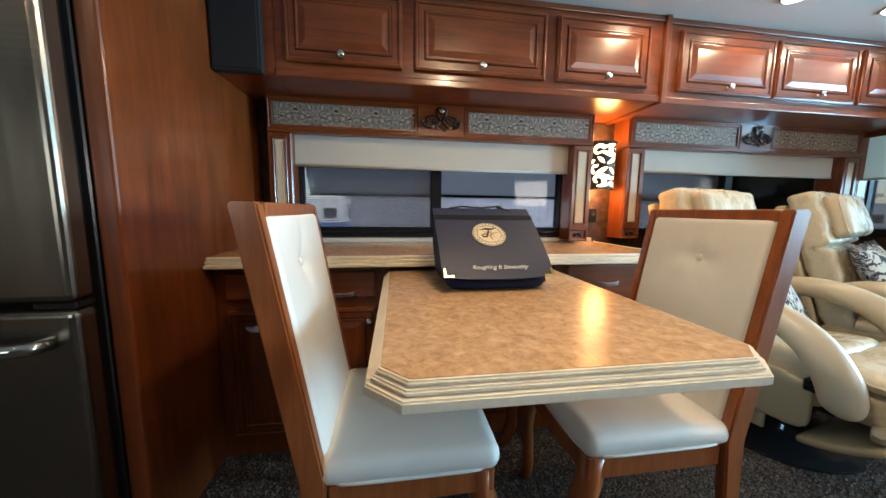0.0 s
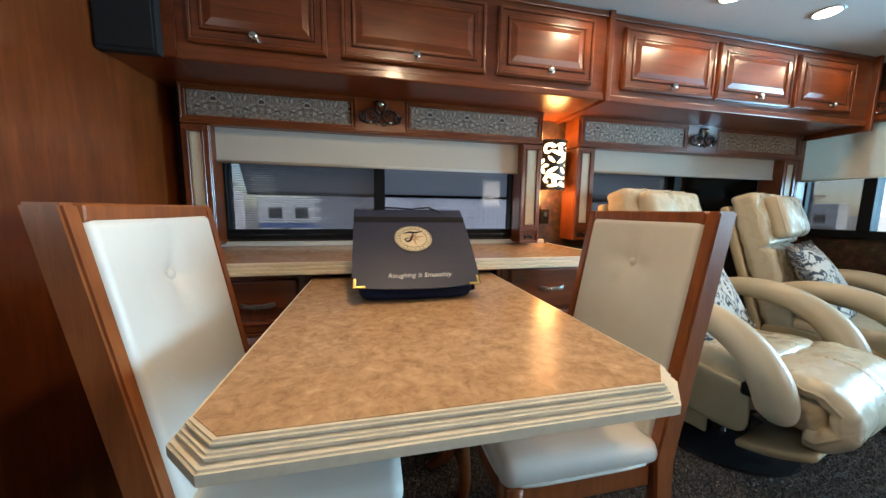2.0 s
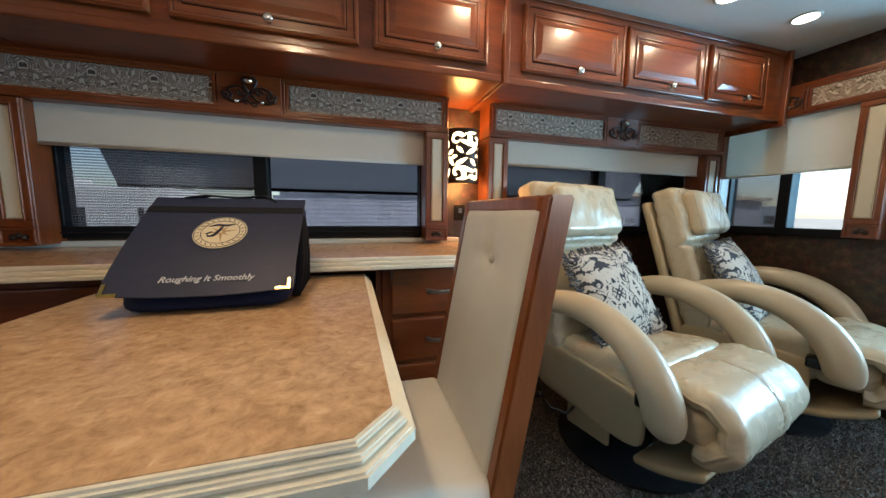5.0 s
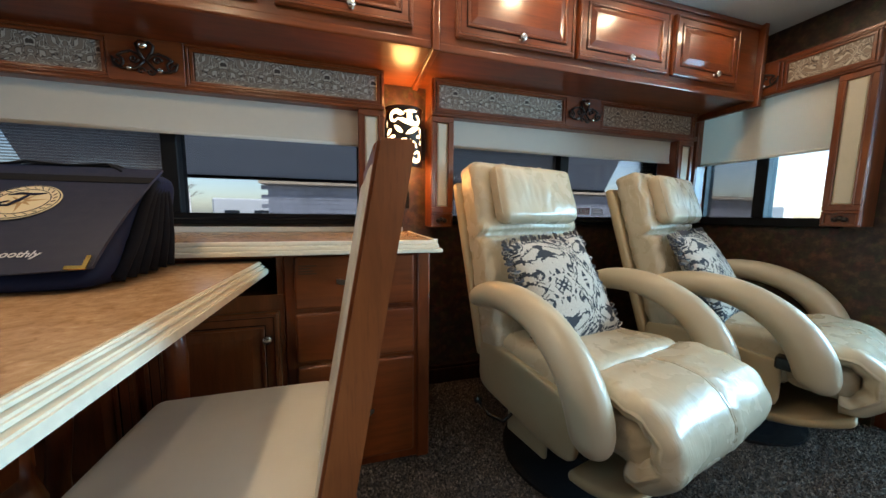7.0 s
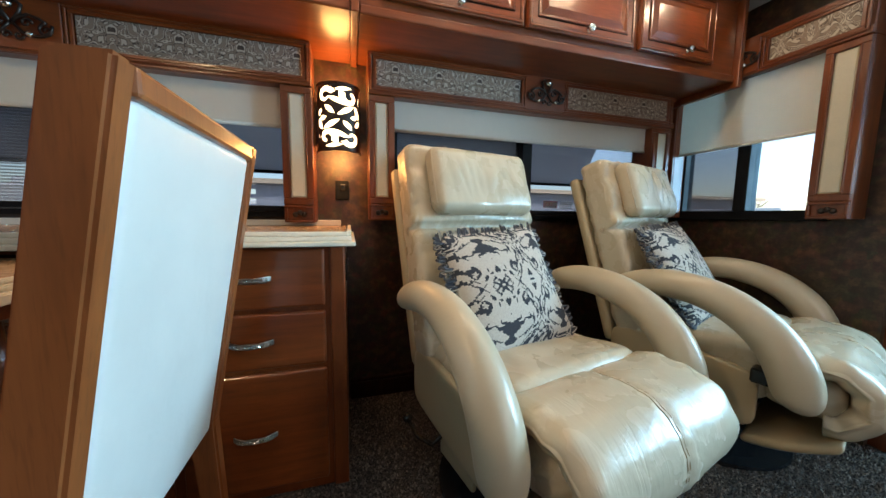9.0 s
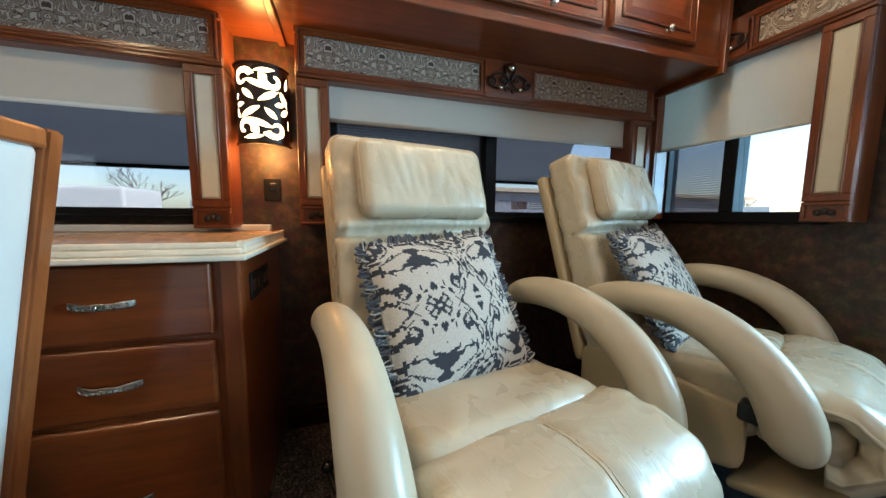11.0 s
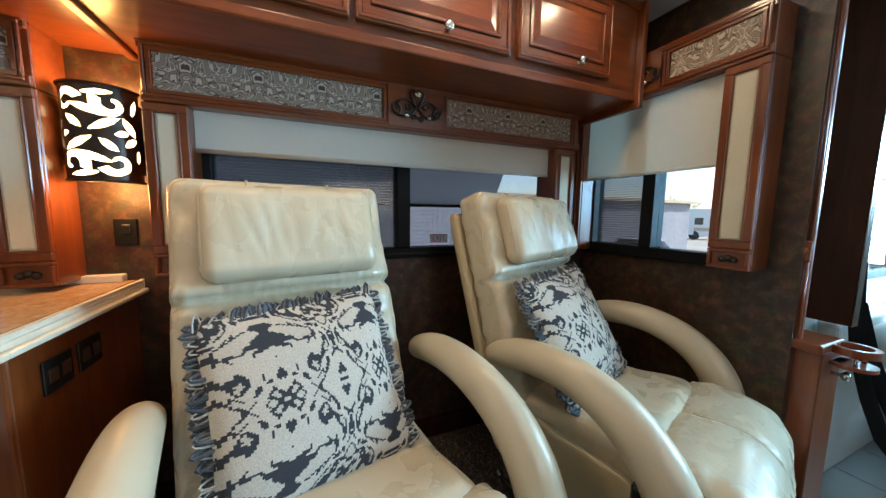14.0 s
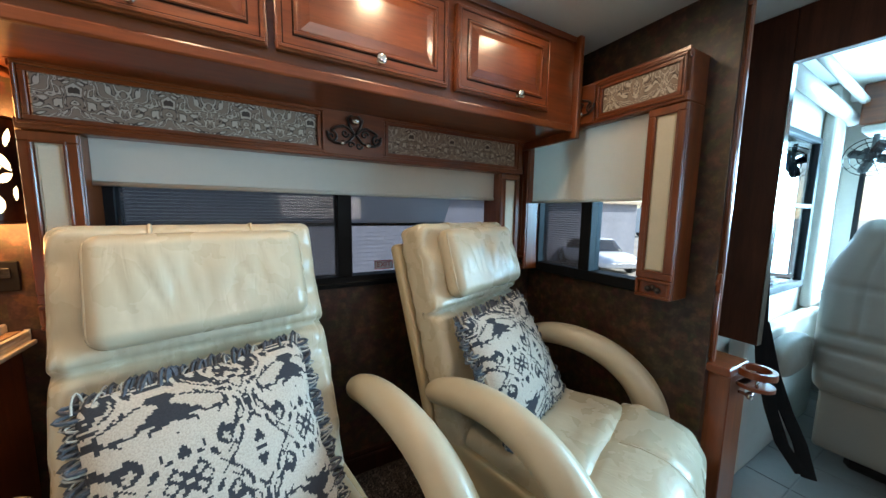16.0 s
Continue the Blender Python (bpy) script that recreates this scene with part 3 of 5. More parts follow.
shade_y(-0.532, 1.026, 1.865, 1.303, 1.6)
shade_y(1.493, 2.989, 1.865, 1.328, 1.6)
s = thing("roller_shade", (3.27, 1.54, 1.33), "half-drawn cream roller shade on the end window", "roller shade", "roller shades")
part("cloth", boxes((3.262, 3.266, 1.233, 1.859, 1.332, 1.72)), SHADE, s)
bm = bmesh.new()
tube(bm, [(3.264, 1.233, 1.327), (3.264, 1.859, 1.327)], 0.008, 8)
part("bottom_bar", bm, SHADE, s, smooth=True)

w3 = thing("window_3", (XE, 1.54, 0.935), "black framed sliding window in the end wall", "window", kind="structure")
f = bmesh.new()
x0, x1 = XE - 0.028, XE + 0.05
box(f, x0, x1, 1.20, 1.88, 0.935, 0.985, 0.003)
box(f, x0, x1, 1.20, 1.88, 1.67, 1.70, 0.003)
box(f, x0 + 0.002, x1, 1.20, 1.23, 0.985, 1.67, 0.003)
box(f, x0 + 0.002, x1, 1.85, 1.88, 0.985, 1.67, 0.003)
part("window_frame", f, BLACK, w3)
part("mullion", boxes((x0 - 0.004, x1, 1.512, 1.572, 0.985, 1.67), bevel=0.003), BLACK, w3)
for a, b, m in ((1.23, 1.512, CLEAR), (1.572, 1.85, SCREENED)):
    p = part("pane", boxes((XE + 0.012, XE + 0.016, a, b, 0.985, 1.67)), m, w3)
    p.visible_shadow = False

# exit label and warning label on the second window
def writing(words, size, m, material, name, parent, deep=0.0006):
    cu = bpy.data.curves.new(name, "FONT")
    cu.shear = 0.25 if len(words) > 6 else 0.0
    cu.body, cu.size, cu.align_x, cu.align_y, cu.extrude = words, size, "CENTER", "CENTER", deep
    tmp = bpy.data.objects.new(name, cu)
    scene.collection.objects.link(tmp)
    dg = bpy.context.evaluated_depsgraph_get()
    me = bpy.data.meshes.new_from_object(tmp.evaluated_get(dg))
    bpy.data.objects.remove(tmp)
    root = parent
    while root.parent is not None:
        root = root.parent
    me.transform(Matrix.Translation(-ROOT.get(root, Vector())) @ m)
    me.materials.clear()
    me.materials.append(material)
    ob = new(name, me)
    ob.parent = parent
    return ob


lab = thing("exit_label", (2.42, YW + 0.004, 0.99), "small white exit label with red letters on the glass", "label")
part("paper", boxes((2.375, 2.465, YW + 0.004, YW + 0.006, 0.992, 1.032)), PAPER, lab)
part("border", boxes((2.375, 2.465, YW + 0.002, YW + 0.0035, 1.029, 1.032), (2.375, 2.465, YW + 0.002, YW + 0.0035, 0.992, 0.995), (2.375, 2.378, YW + 0.002, YW + 0.0035, 0.995, 1.029), (2.462, 2.465, YW + 0.002, YW + 0.0035, 0.995, 1.029)), RED, lab)
writing("EXIT", 0.034, to_y(2.42, YW + 0.003, 1.012), RED, "letters", lab)
lab = thing("notice_label", (2.53, YW + 0.004, 0.985), "small clear notice label with grey lines on the glass", "label")
part("lines", boxes(*[(2.485, 2.575 - 0.012 * (k % 2), YW + 0.004, YW + 0.006, 0.990 + 0.011 * k, 0.995 + 0.011 * k) for k in range(4)]), SILVER, lab)


# ---- cabinets ----
def panel_door(parent, name, u0, u1, z0, z1, y, knob=None, raised=True, grain=None):
    """A framed door with a raised panel, its face at y."""
    d = part(name, boxes((u0, u1, y, y + 0.020, z0, z1), bevel=0.004 if raised else 0.009, seg=2 if raised else 3), grain or WOOD_X, parent)
    if raised:
        bm = bmesh.new()
        i = 0.062
        strips(bm, None, u0 + i - 0.016, u1 - i + 0.016, z0 + i - 0.016, z1 - i + 0.016, 0.009, y - 0.006, y - 0.0005, put_y)
        part("bead", bm, WOOD_X, d)
        bm = bmesh.new()
        strips(bm, None, u0 + 0.006, u1 - 0.006, z0 + 0.006, z1 - 0.006, 0.010, y - 0.005, y - 0.0005, put_y)
        part("edge_moulding", bm, WOOD_X, d)
        bm = bmesh.new()
        strips(bm, None, u0 + i - 0.020, u1 - i + 0.020, z0 + i - 0.020, z1 - i + 0.020, 0.004, y - 0.0016, y - 0.0004, put_y)
        part("glaze_line", bm, DARKWOOD, d, "dark glaze line in the recess")
        bm = bmesh.new()
        strips(bm, None, u0 + 0.016, u1 - 0.016, z0 + 0.016, z1 - 0.016, 0.003, y - 0.0016, y - 0.0004, put_y)
        part("glaze_line", bm, DARKWOOD, d, "dark glaze line in the recess")
        bm = bmesh.new()
        a, b, c, e = u0 + i, u1 - i, z0 + i, z1 - i
        lo = [bm.verts.new(p) for p in ((a, y - 0.001, c), (b, y - 0.001, c), (b, y - 0.001, e), (a, y - 0.001, e))]
        k = 0.024
        hi = [bm.verts.new(p) for p in ((a + k, y - 0.008, c + k), (b - k, y - 0.008, c + k), (b - k, y - 0.008, e - k), (a + k, y - 0.008, e - k))]
        bm.faces.new(hi)
        for q in range(4):
            bm.faces.new((lo[q], lo[(q + 1) % 4], hi[(q + 1) % 4], hi[q]))
        part("raised_panel", bm, grain or WOOD_X, d)
    if knob:
        bm = bmesh.new()
        spun(bm, to_y(knob[0], y + 0.001, knob[1]), [(0.011, 0), (0.010, 0.003), (0.006, 0.007), (0.006, 0.014), (0.015, 0.019), (0.017, 0.024), (0.012, 0.029), (0.003, 0.030)], 14)
        part("knob", bm, CHROME, d, "oval polished nickel knob", smooth=True)
    return d


def upper(x0, x1, y, doors, label):
    t = thing("wall_cabinet", ((x0 + x1) / 2, YW, 1.635), label, "cabinet", "overhead cabinets")
    part("body", boxes((x0, x1, y, YW, 1.636, ZC - 0.002), bevel=0.002), WOOD_X, t)
    bm = bmesh.new()
    box(bm, x0, x1, y - 0.012, y - 0.0005, 1.628, 1.662, 0.006, 2)
    box(bm, x0, x1, y - 0.010, y - 0.0005, ZC - 0.03, ZC - 0.003, 0.004, 2)
    part("face_rail", bm, WOOD_X, t)
    for a, b, k in doors:
        panel_door(t, "door", a, b, 1.690, 1.978, y - 0.021, (k, 1.722))
    return t


upper(-0.50, 1.305, 1.535, [(-0.455, 0.028, -0.228), (0.082, 0.692, 0.385), (0.748, 1.228, 1.0)], "glossy cherry overhead cabinet with three raised-panel doors")
upper(1.335, 3.165, 1.545, [(1.406, 1.964, 1.695), (1.982, 2.512, 2.268), (2.545, 3.0, 2.828)], "glossy cherry overhead cabinet above the recliners")
tagged(part("trim_1", boxes((1.306, 1.334, 1.515, YW, 1.622, ZC - 0.002), bevel=0.004, seg=2), WOOD_Z), "upright cherry strip between the overhead cabinets", "trim", kind="structure")
tagged(part("trim_2", boxes((3.166, 3.192, 1.515, YW, 1.60, ZC - 0.002), bevel=0.004, seg=2), WOOD_Z), "cherry end panel of the overhead cabinets", "trim", kind="structure")
tagged(part("trim_3", boxes((-0.734, -0.501, 1.535, YW, 1.636, ZC - 0.002), bevel=0.003), WOOD_X), "cherry filler beside the overhead cabinet", "trim", kind="structure")
sp = thing("loudspeaker", (-0.645, 1.5, 1.63), "black cloth-fronted loudspeaker under the ceiling", "loudspeaker")
part("cabinet", boxes((-0.732, -0.540, 1.50, 1.534, 1.628, ZC - 0.004), bevel=0.004, seg=2), BLACKCLOTH, sp)
part("grille", boxes((-0.722, -0.550, 1.494, 1.4995, 1.640, ZC - 0.016), bevel=0.002), BLACKCLOTH, sp)

YB = 1.415


def handle(parent, x, z, y):
    def bow(px, py, pz):
        e = px / 0.0625
        return (x + px, y - 0.023 + py + 0.020 * abs(e) ** 3.2, z - 0.006 + pz * (1 + 0.12 * math.cos(e * 9)) + 0.004 * e * e)
    h = part("handle", block(0.125, 0.006, 0.0175, 0.0028, 14, bow), NICKEL, parent, "ornate bowed nickel pull", smooth=True)
    bm = bmesh.new()
    for k in range(-5, 6):
        e = k / 6
        r = 0.0058 if k % 2 else 0.0040
        c = Vector((x + k * 0.0100, y - 0.0272 + 0.020 * abs(e) ** 3.2, z - 0.006 + 0.004 * e * e))
        tube(bm, [c + Vector((r * math.cos(t) * (1 - 0.10 * i), 0, r * math.sin(t) * (1 - 0.10 * i))) for i, t in enumerate(0.9 * j * (1 if k % 2 else -1) + k for j in range(8))], 0.0012, 4)
    part("scrollwork", bm, CHROME, h)


base = thing("base_cabinet", (-0.40, 1.7, 0), "cherry base cabinet with a drawer over panelled doors", "cabinet", "base cabinets")
part("body", boxes((-0.733, -0.061, YB, YW - 0.002, 0.0, 0.842), bevel=0.002), WOOD_Z, base)
for a, b in ((-0.69, -0.40), (-0.375, -0.092)):
    d = panel_door(base, "drawer", a, b, 0.70, 0.815, YB - 0.020, None, False)
    handle(d, (a + b) / 2, 0.725, YB - 0.02)
    panel_door(base, "door", a, b, 0.10, 0.655, YB - 0.020, (b - 0.03, 0.60), True, WOOD_Z)
base = thing("base_cabinet", (0.35, 1.7, 0), "cherry base cabinet with a dark slot for the table", "cabinet", "base cabinets")
part("body", boxes((-0.060, 0.7585, YB, YW - 0.002, 0.0, 0.70)), WOOD_Z, base)
part("stile", boxes((-0.060, -0.040, YB, YW - 0.002, 0.701, 0.842)), WOOD_Z, base)
part("stile", boxes((0.739, 0.7585, YB, YW - 0.002, 0.701, 0.842)), WOOD_Z, base)
part("slot_rail", boxes((-0.039, 0.738, YB, YB + 0.02, 0.826, 0.842)), WOOD_X, base)
for a, b, k in ((-0.045, 0.335, 0.30), (0.355, 0.745, 0.71)):
    panel_door(base, "door", a, b, 0.10, 0.645, YB - 0.020, (k, 0.555), True, WOOD_Z)
base = thing("base_cabinet", (1.02, 1.7, 0), "cherry base cabinet with three drawers and nickel pulls", "cabinet", "base cabinets")
part("body", boxes((0.7595, 1.272, YB, YW - 0.002, 0.0, 0.842), bevel=0.004), WOOD_Z, base)
bm = boxes((1.225, 1.274, YB - 0.012, YB - 0.0005, 0.0, 0.842), bevel=0.006, seg=2)
part("corner_post", bm, WOOD_Z, base)
for a, b, h in ((0.645, 0.832, 0.745), (0.452, 0.630, 0.545), (0.045, 0.437, 0.240)):
    d = panel_door(base, "drawer", 0.795, 1.210, a, b, YB - 0.022, None, False)
    handle(d, 0.995, h, YB - 0.022)
    if h > 0.7:
        bm = boxes(*[(0.810, 0.868 - 0.010 * (k % 3), YB - 0.0232, YB - 0.0224, 0.770 + 0.009 * k, 0.774 + 0.009 * k) for k in range(4)])
        part("warning_print", bm, PLASTIC, d, "small dark printed lines")
for yy in (1.54, 1.66):
    o = thing("wall_outlet", (1.276, yy, 0.74), "black outlet plate on the cabinet's end", "outlet", "outlets")
    part("plate", boxes((1.2725, 1.2785, yy - 0.048, yy + 0.048, 0.705, 0.785), bevel=0.002), BLACK_GLOSS, o)
    for zz in (-0.022, 0.022):
        part("socket", boxes((1.279, 1.281, yy + zz - 0.015, yy + zz + 0.015, 0.729, 0.761), bevel=0.0008), PLASTIC, o)

ct = thing("countertop", (0.28, 1.65, 0.843), "tan speckled worktop with a stepped cream edge", "countertop")
part("slab", boxes((-0.733, 1.275, 1.372, YW - 0.002, 0.843, 0.886)), LAMINATE, ct)
bm = bmesh.new()
for off, z0, z1 in ((0.010, 0.872, 0.886), (0.020, 0.857, 0.8715), (0.032, 0.842, 0.8565)):
    box(bm, -0.733, 1.275 + off, 1.371 - off, 1.3715, z0, z1, 0.004, 2)
    box(bm, 1.2905, 1.275 + off, 1.3716, YW - 0.003, z0, z1, 0.004, 2)
part("stepped_edge", bm, CREAM_EDGE, ct)
tagged(part("trim_4", boxes((-0.733, 1.25, 1.915, YW - 0.001, 0.8865, 0.912), bevel=0.003), GREYSTRIP), "pale grey upstand behind the worktop", "trim", kind="structure")

# ---- refrigerator ----
fr = thing("refrigerator", (-1.2, 1.3, 0), "stainless steel refrigerator with a bottom freezer drawer", "refrigerator")
part("body", boxes((-1.60, -0.795, 1.00, 1.70, 0.0, 1.80), bevel=0.004), BLACK_GLOSS, fr)
d = part("upper_door", boxes((-1.60, -0.800, 0.925, 0.995, 0.838, 1.80), bevel=0.018, seg=4), STEEL, fr, smooth=False)
d2 = part("freezer_drawer", boxes((-1.60, -0.800, 0.925, 0.995, 0.06, 0.818), bevel=0.018, seg=4), STEEL, fr)
part("hinge_cover", boxes((-0.90, -0.805, 0.935, 0.99, 0.819, 0.837), bevel=0.003), BLACK_GLOSS, fr)
bm = bmesh.new()
tube(bm, [(-1.55, 0.924, 0.735), (-1.53, 0.88, 0.735), (-1.3, 0.872, 0.735), (-0.91, 0.875, 0.737), (-0.865, 0.885, 0.738), (-0.855, 0.924, 0.738)], 0.017, 12)
part("handle", bm, CHROME, d2, "brushed steel bar handle", smooth=True)
tagged(part("wall_over_fridge", boxes((-1.62, -0.795, 1.00, 1.06, 1.81, ZC - 0.001)), WOOD_X), "cherry filler above the refrigerator", "panel", kind="structure")

# ---- dining table ----
def outline(x0, x1, y0, y1, c):
    return [(x0 + c, y0), (x1 - c, y0), (x1, y0 + c), (x1, y1), (x0, y1), (x0, y0 + c)]


tb = thing("dining_table", (0.35, 0.95, 0.0), "pull-out tan laminate table with a stepped cream edge", "table")
bm = bmesh.new()
prism(bm, outline(-0.030, 0.692, 0.494, 1.40, 0.046), 0.785, 0.820)
part("tabletop", bm, LAMINATE, tb)
bm = bmesh.new()
for off, z0, z1 in ((0.008, 0.8085, 0.8185), (0.016, 0.797, 0.808), (0.026, 0.775, 0.7965)):
    prism(bm, outline(-0.030 - off, 0.692 + off, 0.494 - off, 1.398, 0.046 + off * 0.5), z0, z1)
bmesh.ops.bevel(bm, geom=[e for e in bm.edges if abs(e.verts[0].co.z - e.verts[1].co.z) < 1e-5], offset=0.0035, segments=2, affect="EDGES")
part("stepped_edge", bm, CREAM_EDGE, tb)
part("apron", boxes((0.06, 0.61, 0.80, 1.36, 0.715, 0.7745), bevel=0.003), WOOD_X, tb)
for sx in (-1, 1):
    bm = bmesh.new()
    cx = 0.35 + sx * 0.125
    pts = [(cx, 1.30, 0.71), (cx + sx * 0.015, 1.30, 0.55), (cx + sx * 0.012, 1.30, 0.40), (cx + sx * 0.03, 1.30, 0.25), (cx + sx * 0.035, 1.30, 0.14), (cx + sx * 0.01, 1.30, 0.05), (cx - sx * 0.06, 1.30, 0.012)]
    tube(bm, pts, [0.030, 0.030, 0.027, 0.026, 0.028, 0.028, 0.020], 10, 0.8, Vector((0, 1, 0)))
    part("leg", bm, WOOD_Z, tb, smooth=True)


# ---- dining chairs ----
def dining_chair():
    """Faces +x; the origin lies on the floor under the seat's middle."""
    ch = thing("dining_chair", (0, 0, 0), "high-backed cherry dining chair upholstered in pale leather", "chair", "dining chairs")
    W = 0.24

    def lean(z):
        return -0.205 - 0.113 * max(0.0, (z - 0.44)) / 0.65 + (0.03 * (0.44 - z) / 0.44 * -1 if z < 0.44 else 0)
    for sy in (-1, 1):
        bm = bmesh.new()
        zs = [0.0, 0.22, 0.44, 0.6, 0.8, 1.0, 1.092]
        rings = []
        for z in zs:
            x, h = lean(z), 0.030 - 0.002 * max(0.0, z - 0.5) if z > 0.3 else 0.024
            rings.append([bm.verts.new((x + dx * h - 0.02, sy * (W - 0.016) + dy * 0.017, z)) for dx, dy in ((-1, -1), (1, -1), (1, 1), (-1, 1))])
        for a, b in zip(rings, rings[1:]):
            for k in range(4):
                bm.faces.new((a[k], a[(k + 1) % 4], b[(k + 1) % 4], b[k]))
        bm.faces.new(rings[0][::-1])
        bm.faces.new(rings[-1])
        bmesh.ops.bevel(bm, geom=bm.edges[:], offset=0.005, segments=2, affect="EDGES")
        part("back_post", bm, CHAIRWOOD, ch)
    bm = bmesh.new()
    tl = lean(1.075)
    box(bm, tl - 0.050, tl + 0.010, -W + 0.034, W - 0.034, 1.058, 1.092, 0.006, 2)
    part("top_rail", bm, CHAIRWOOD, ch)

    def back_pad(x, y, z):
        zz = z + 0.745
        dent = 0.0
        for by, bz in ((0.0, 0.93),):
            dd = math.hypot(y - by, zz - bz)
            ang = math.atan2(zz - bz, y - by)
            dent += 0.020 * math.exp(-(dd / 0.030) ** 2) + 0.010 * math.exp(-(dd / 0.10) ** 2) + 0.004 * math.cos(4 * ang + 0.8) * math.exp(-((dd - 0.05) / 0.05) ** 2)
        return (lean(zz) - 0.016 + x - (dent if x > 0 else 0), y, zz)
    b = part("backrest", block(0.060, 2 * W - 0.070, 0.64, 0.018, 44, back_pad), CHAIR_SKIN, ch, smooth=True)
    bm = bmesh.new()
    spun(bm, pose(lean(0.93) - 0.014, 0, 0.93, 0, 90, 0), [(0.012, 0), (0.013, 0.006), (0.009, 0.011), (0.002, 0.013)], 14)
    part("button", bm, CHAIR_SKIN, b, smooth=True)
    bm = bmesh.new()
    box(bm, -0.195, 0.215, -0.225, -0.198, 0.362, 0.425, 0.004, 2)
    box(bm, -0.195, 0.215, 0.198, 0.225, 0.362, 0.425, 0.004, 2)
    box(bm, 0.190, 0.217, -0.197, 0.197, 0.362, 0.425, 0.004, 2)
    part("seat_frame", bm, CHAIRWOOD, ch)

    def seat_pad(x, y, z):
        return (x + 0.005, y, 0.458 + z + (0.012 * (1 - (x / 0.24) ** 2) * (1 - (y / 0.24) ** 2) if z > 0 else 0))
    s = part("seat", block(0.45, 0.48, 0.068, 0.032, 22, seat_pad), CHAIR_SKIN, ch, smooth=True)
    bm = bmesh.new()
    ring = []
    for k in range(49):
        a = 2 * math.pi * k / 48
        c, d = math.cos(a), math.sin(a)
        r = (abs(c) ** 8 + abs(d) ** 8) ** (-1 / 8)
        ring.append((0.005 + 0.221 * r * c, 0.238 * r * d, 0.437))
    tube(bm, ring, 0.0045, 6)
    part("piping", bm, CHAIR_SKIN, s, smooth=True)
    for sy in (-1, 1):
        bm = bmesh.new()
        X, Y = 0.185, sy * 0.195
        tube(bm, [(X, Y, 0.42), (X + 0.004, Y, 0.34), (X + 0.022, Y, 0.28), (X + 0.022, Y, 0.22), (X + 0.006, Y, 0.13), (X, Y, 0.06), (X + 0.012, Y, 0.0)], [0.036, 0.036, 0.038, 0.033, 0.024, 0.021, 0.026], 8, 1.0, Vector((0, 1, 0)))
        part("front_leg", bm, CHAIRWOOD, ch, smooth=True)
    return ch


chair = dining_chair()
chair.matrix_basis = pose(0.028, 0.962, 0)
chair2 = copy_thing(chair, pose(0.715, 0.958, 0, 0, 0, 180))


